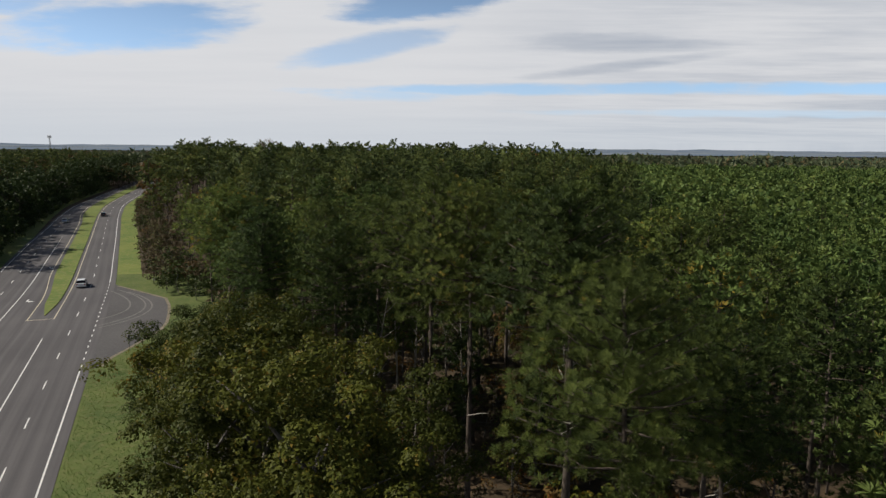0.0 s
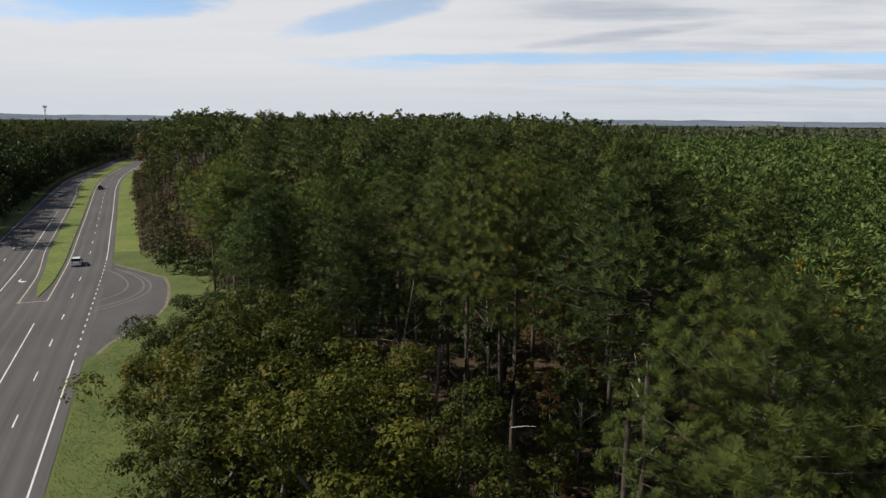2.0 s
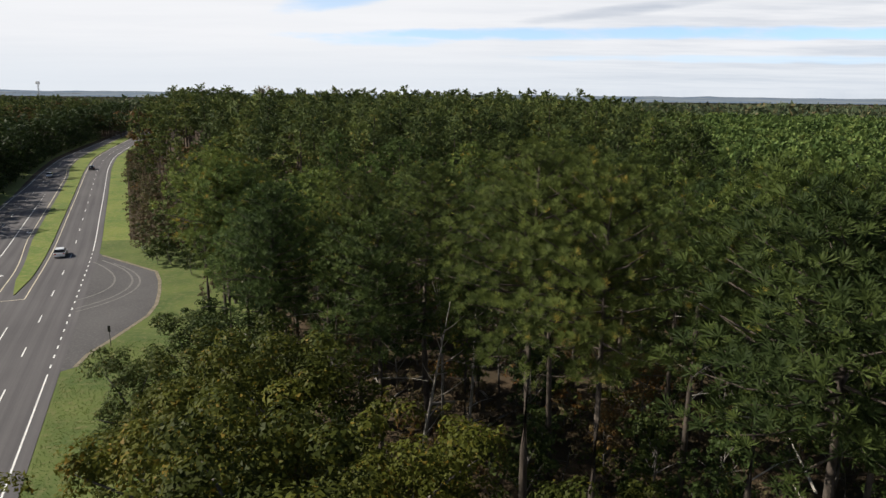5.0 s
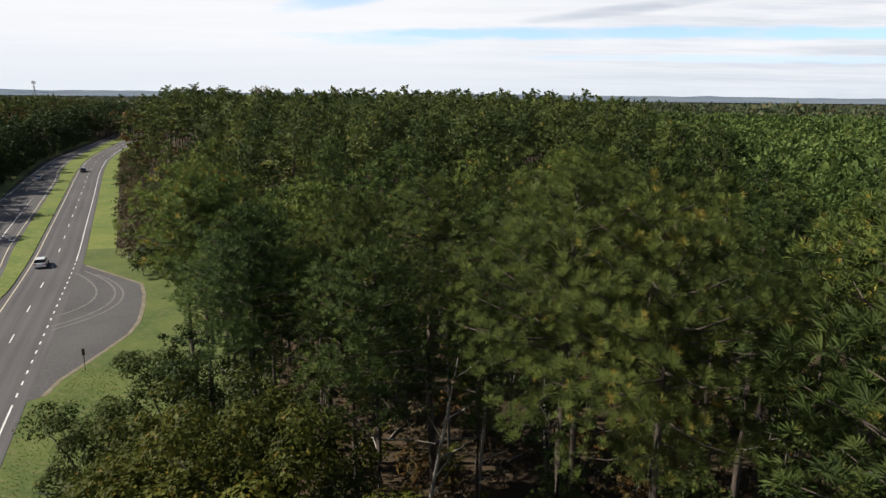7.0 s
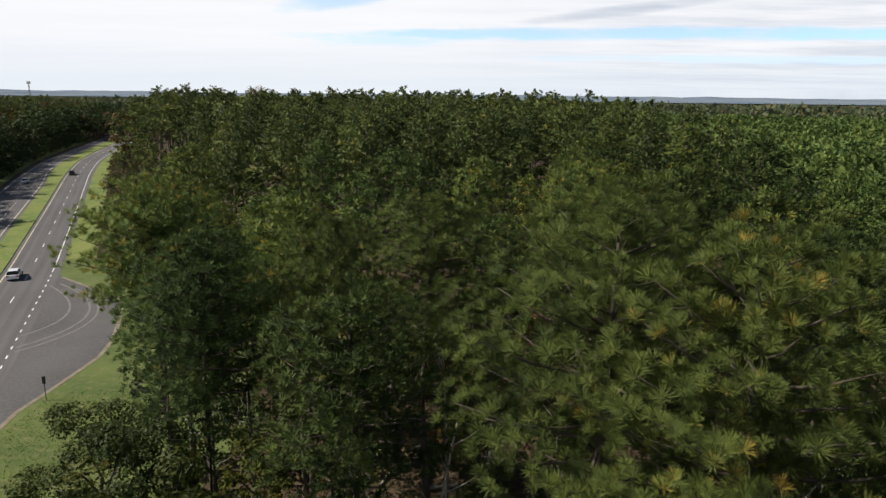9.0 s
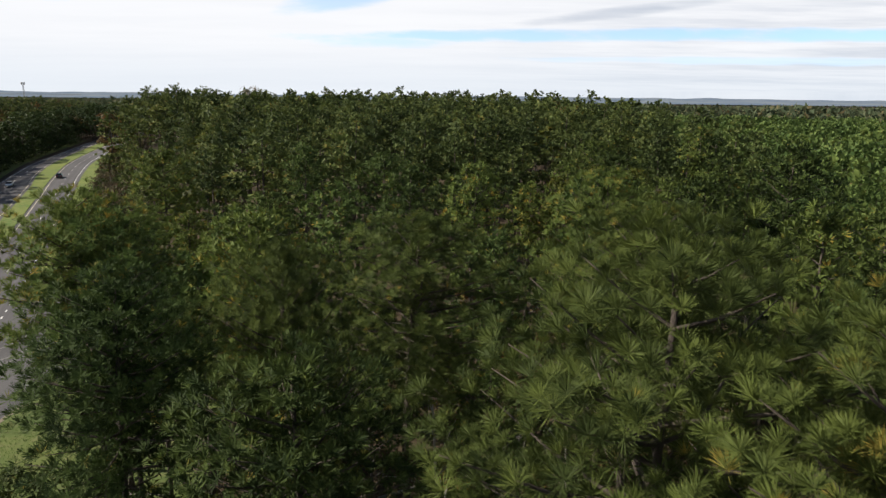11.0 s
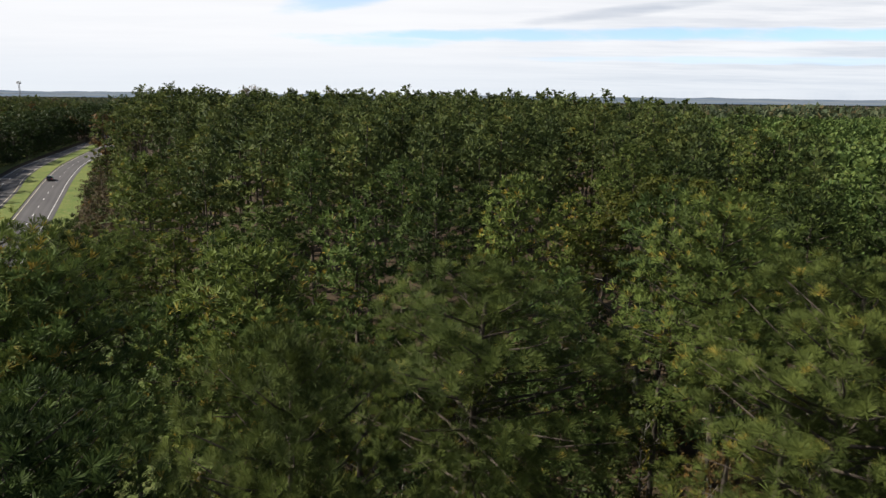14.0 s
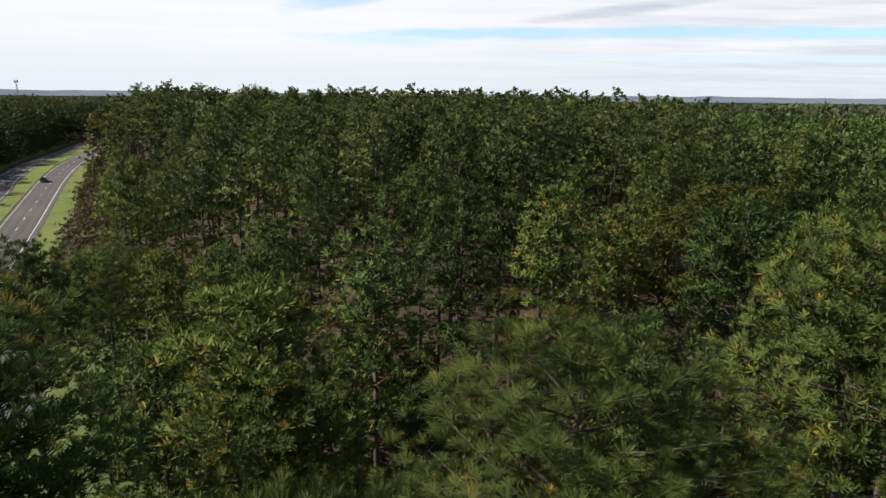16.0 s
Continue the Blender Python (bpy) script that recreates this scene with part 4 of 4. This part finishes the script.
def radio_tower(x, y, height):
    base = float(land(x, y))
    root = tagged(new("radio_tower"), "slender grey lattice phone mast above the trees", "tower")
    root.location = (x, y, base)
    for k in range(3):
        a = k * 2.094
        v, f = tube([(1.1 * math.cos(a), 1.1 * math.sin(a), 0), (0.45 * math.cos(a), 0.45 * math.sin(a), height)], [0.16, 0.12], 6)
        child("leg", mesh_of("leg", v, f, STEEL), root)
    for k in range(int(height / 3)):
        verts, faces = [], []
        z = 1.5 + 3 * k
        r = 1.1 - 0.65 * z / height
        for q in range(3):
            a, b = q * 2.094, (q + 1) * 2.094
            add_tube(verts, faces, [(r * math.cos(a), r * math.sin(a), z - 1.4), (r * math.cos(b), r * math.sin(b), z + 1.4)], [0.05, 0.05], 4)
        child("brace", mesh_of("brace", verts, faces, STEEL), root)
    verts, faces = [], []
    ring = [(1.3 * math.cos(t), 1.3 * math.sin(t), height - 1.2) for t in np.linspace(0, 2 * math.pi, 13)]
    add_tube(verts, faces, ring, [0.1] * 13, 5)
    for q in range(3):
        add_tube(verts, faces, [(0, 0, height - 1.2), (1.3 * math.cos(q * 2.094), 1.3 * math.sin(q * 2.094), height - 1.2)], [0.1, 0.1], 4)
    child("platform", mesh_of("platform", verts, faces, STEEL), root)
    for q in range(9):
        bm = bmesh.new()
        a = q * 0.698
        box_into(bm, (0.25, 0.4, 2.2), (1.45 * math.cos(a), 1.45 * math.sin(a), height - 0.9), 0.05, Matrix.Rotation(a, 4, "Z"))
        part("antenna", bm, SIGN_WHITE, root)


radio_tower(-371, 602, float(31.5 - land(-371, 602)))


def heading(y):
    return math.atan2(-float(np.interp(y, GRID_Y, GRID_S)), 1.0)


def car(y, off, away, paint, label, length=4.5, height=1.62, boxy=1.0):
    """A car on the road: body, cabin, glass, lamps and wheels; its nose points along +y of its own frame."""
    x0, y0 = road_at(y, off)
    root = tagged(new("car"), label, "car", "cars on the highway")
    root.matrix_world = Matrix.Translation((x0, y0, 0.06)) @ Matrix.Rotation(heading(y) + (0 if away else math.pi), 4, "Z")
    L, W = length, 1.82
    # side outline of the body, front at +y, then the cabin
    def loft(outline, widths, mat, name, parent):
        bm = bmesh.new()
        rows = []
        for (yy, zz), w in zip(outline, widths):
            rows.append([bm.verts.new((-w / 2, yy, zz)), bm.verts.new((w / 2, yy, zz))])
        n = len(rows)
        for i in range(n):
            a, b = rows[i], rows[(i + 1) % n]
            bm.faces.new((a[0], a[1], b[1], b[0]))
        bm.faces.new([r[0] for r in rows])
        bm.faces.new([r[1] for r in reversed(rows)])
        bmesh.ops.recalc_face_normals(bm, faces=bm.faces[:])
        bmesh.ops.bevel(bm, geom=bm.edges[:], offset=0.05, segments=2, profile=0.6, affect="EDGES")
        return part(name, bm, mat, parent)
    h = height
    body = loft([(-L / 2, 0.35), (-L / 2, 0.95), (-L / 2 + 0.25, 1.02), (L / 2 - 1.25, 0.98), (L / 2 - 0.1, 0.78), (L / 2, 0.6), (L / 2 - 0.05, 0.28), (-L / 2 + 0.1, 0.26)], [W - 0.1, W, W, W, W - 0.15, W - 0.2, W - 0.1, W - 0.1], paint, "body", root)
    loft([(-L / 2 + 0.12, 0.99), (-L / 2 + 0.12 + 0.35 * boxy, h), (L / 2 - 2.25, h + 0.01), (L / 2 - 1.35, 0.97)], [W - 0.06, W - 0.42, W - 0.42, W - 0.06], GLASS_DARK, "cabin_glass", root)
    loft([(-L / 2 + 0.10 + 0.32 * boxy, h - 0.02), (-L / 2 + 0.16 + 0.34 * boxy, h + 0.05), (L / 2 - 2.3, h + 0.05), (L / 2 - 2.12, h - 0.04)], [W - 0.38, W - 0.44, W - 0.44, W - 0.38], paint, "roof", root)
    for sx in (-1, 1):
        for yy, mat, nm in ((-L / 2 - 0.005, LAMP_RED, "tail_lamp"), (L / 2 - 0.06, LAMP_CLEAR, "headlamp")):
            bm = bmesh.new()
            box_into(bm, (0.32, 0.08, 0.2), (sx * 0.68, yy, 0.80 if mat is LAMP_RED else 0.66), 0.03)
            part(nm, bm, mat, root)
        for yy in (-L / 2 + 0.85, L / 2 - 0.9):
            bm = bmesh.new()
            turn = Matrix.Translation((sx * (W / 2 - 0.12), yy, 0.33)) @ Matrix.Rotation(math.pi / 2, 4, "Y")
            bmesh.ops.create_cone(bm, cap_ends=True, segments=18, radius1=0.34, radius2=0.34, depth=0.22, matrix=turn)
            bmesh.ops.bevel(bm, geom=bm.edges[:], offset=0.02, segments=1, affect="EDGES")
            wheel = part("wheel", bm, RUBBER, root)
            bm = bmesh.new()
            bmesh.ops.create_cone(bm, cap_ends=True, segments=14, radius1=0.22, radius2=0.2, depth=0.24, matrix=turn)
            part("rim", bm, STEEL, wheel)


car(137.5, -5.0, True, CAR_WHITE, "white hatchback driving away along the highway", 4.4, 1.55)
car(262.0, -5.2, True, CAR_DARK, "dark saloon far off on the highway", 4.7, 1.45, 1.6)
car(246.0, -17.0, False, CAR_SILVER, "silver car coming along the far carriageway", 4.6, 1.5)


def road_sign(x, y, height, w, h, face, label, turn):
    root = tagged(new("road_sign"), label, "sign")
    root.matrix_world = Matrix.Translation((x, y, 0.03)) @ Matrix.Rotation(turn, 4, "Z")
    bm = bmesh.new()
    box_into(bm, (0.07, 0.05, height), (0, 0, height / 2), 0.008)
    part("post", bm, DARK_POST if face is DARK_POST else STEEL, root)
    bm = bmesh.new()
    box_into(bm, (w, 0.03, h), (0, -0.045, height - h / 2 + 0.05), 0.012)
    part("panel", bm, face, root)


road_sign(-46.6, 93.4, 2.5, 0.30, 0.75, DARK_POST, "dark narrow marker sign on a post beside the pull-off", 0.45)
road_sign(-110.2, 224.6, 1.4, 0.6, 0.5, SIGN_WHITE, "small white sign standing in the grass verge", 0.45)
road_sign(-64.6, 140.0, 0.9, 0.7, 0.45, SIGN_WHITE, "low white marker board by the brush", 0.6)


def fallen_log(x, y, length, turn, r):
    v, f = tube([(-length / 2, 0, r * 0.9), (0, 0.15, r), (length / 2, 0, r * 0.8)], [r, r * 0.85, r * 0.55], 8)
    ob = tagged(new("fallen_log", mesh_of("fallen_log", v, f, DEAD_WOOD, True)), "pale fallen log lying on brown leaf litter", "log", "fallen logs")
    ob.matrix_world = Matrix.Translation((x, y, float(land(x, y)))) @ Matrix.Rotation(turn, 4, "Z")


for x, y, ln, a, r in ((-6.5, 80.5, 5.5, 0.2, 0.16), (-3.2, 84.0, 4.0, 1.9, 0.13), (-9.0, 86.5, 6.0, 0.5, 0.15), (-4.5, 90.5, 4.5, 2.7, 0.12), (-11.5, 82.0, 3.5, 1.2, 0.11), (-1.5, 77.5, 4.2, 0.9, 0.12)):
    fallen_log(x, y, ln, a, r)


def dead_snag(x, y, height, tilt, turn):
    """A leafless grey trunk with forked broken limbs."""
    gen = np.random.default_rng(int(abs(x * 10)))
    root = tagged(new("dead_tree"), "bare grey dead tree with broken forked limbs", "tree", "dead trees")
    root.matrix_world = Matrix.Translation((x, y, float(land(x, y)))) @ Matrix.Rotation(turn, 4, "Z") @ Matrix.Rotation(tilt, 4, "Y")
    v, f = tube([(0, 0, 0), (0.1, 0, height * 0.5), (0, 0.1, height)], [0.15, 0.11, 0.03], 7)
    child("trunk", mesh_of("trunk", v, f, DEAD_WOOD, True), root)
    for k in range(7):
        z = height * (0.45 + 0.5 * k / 7)
        a = gen.random() * 6.28
        ln = 0.8 + 2.0 * gen.random()
        v, f = tube([(0.05, 0, z), (math.cos(a) * ln * 0.5, math.sin(a) * ln * 0.5, z + ln * 0.5), (math.cos(a) * ln, math.sin(a) * ln, z + ln * 1.1)], [0.05, 0.035, 0.012], 4)
        child("limb", mesh_of("limb", v, f, DEAD_WOOD), root)


for args in ((-4.6, 70.0, 15.5, 0.04, 0.3), (-6.8, 77.0, 14.0, -0.05, 1.0), (0.8, 74.0, 12.0, 0.08, 2.0), (-8.6, 60.5, 17.0, -0.16, 3.3)):
    dead_snag(*args)


def grass_tufts():
    gen = np.random.default_rng(5)
    pts = []
    for _ in range(9000):
        y = gen.uniform(45, 92)
        off = gen.uniform(1.4, 15)
        x, yy = road_at(y, off)
        if 84 < yy < 142 and road_offset(x, yy) < np.interp(yy, [84, 95, 110, 126, 140], [2, 6, 9.5, 11, 2]):
            continue
        pts.append((x, yy, 0.03))
    c = np.array(pts)
    tri = tufts(c, np.tile([0, 0, 1.0], (len(c), 1)), 0.13, 0.04, 4, 0.6, gen)
    tagged(new("grass_tufts", triangles("grass_tufts", tri, GRASS_BLADES)), "uneven tufts of green and straw grass", "grass", kind="stuff")


grass_tufts()
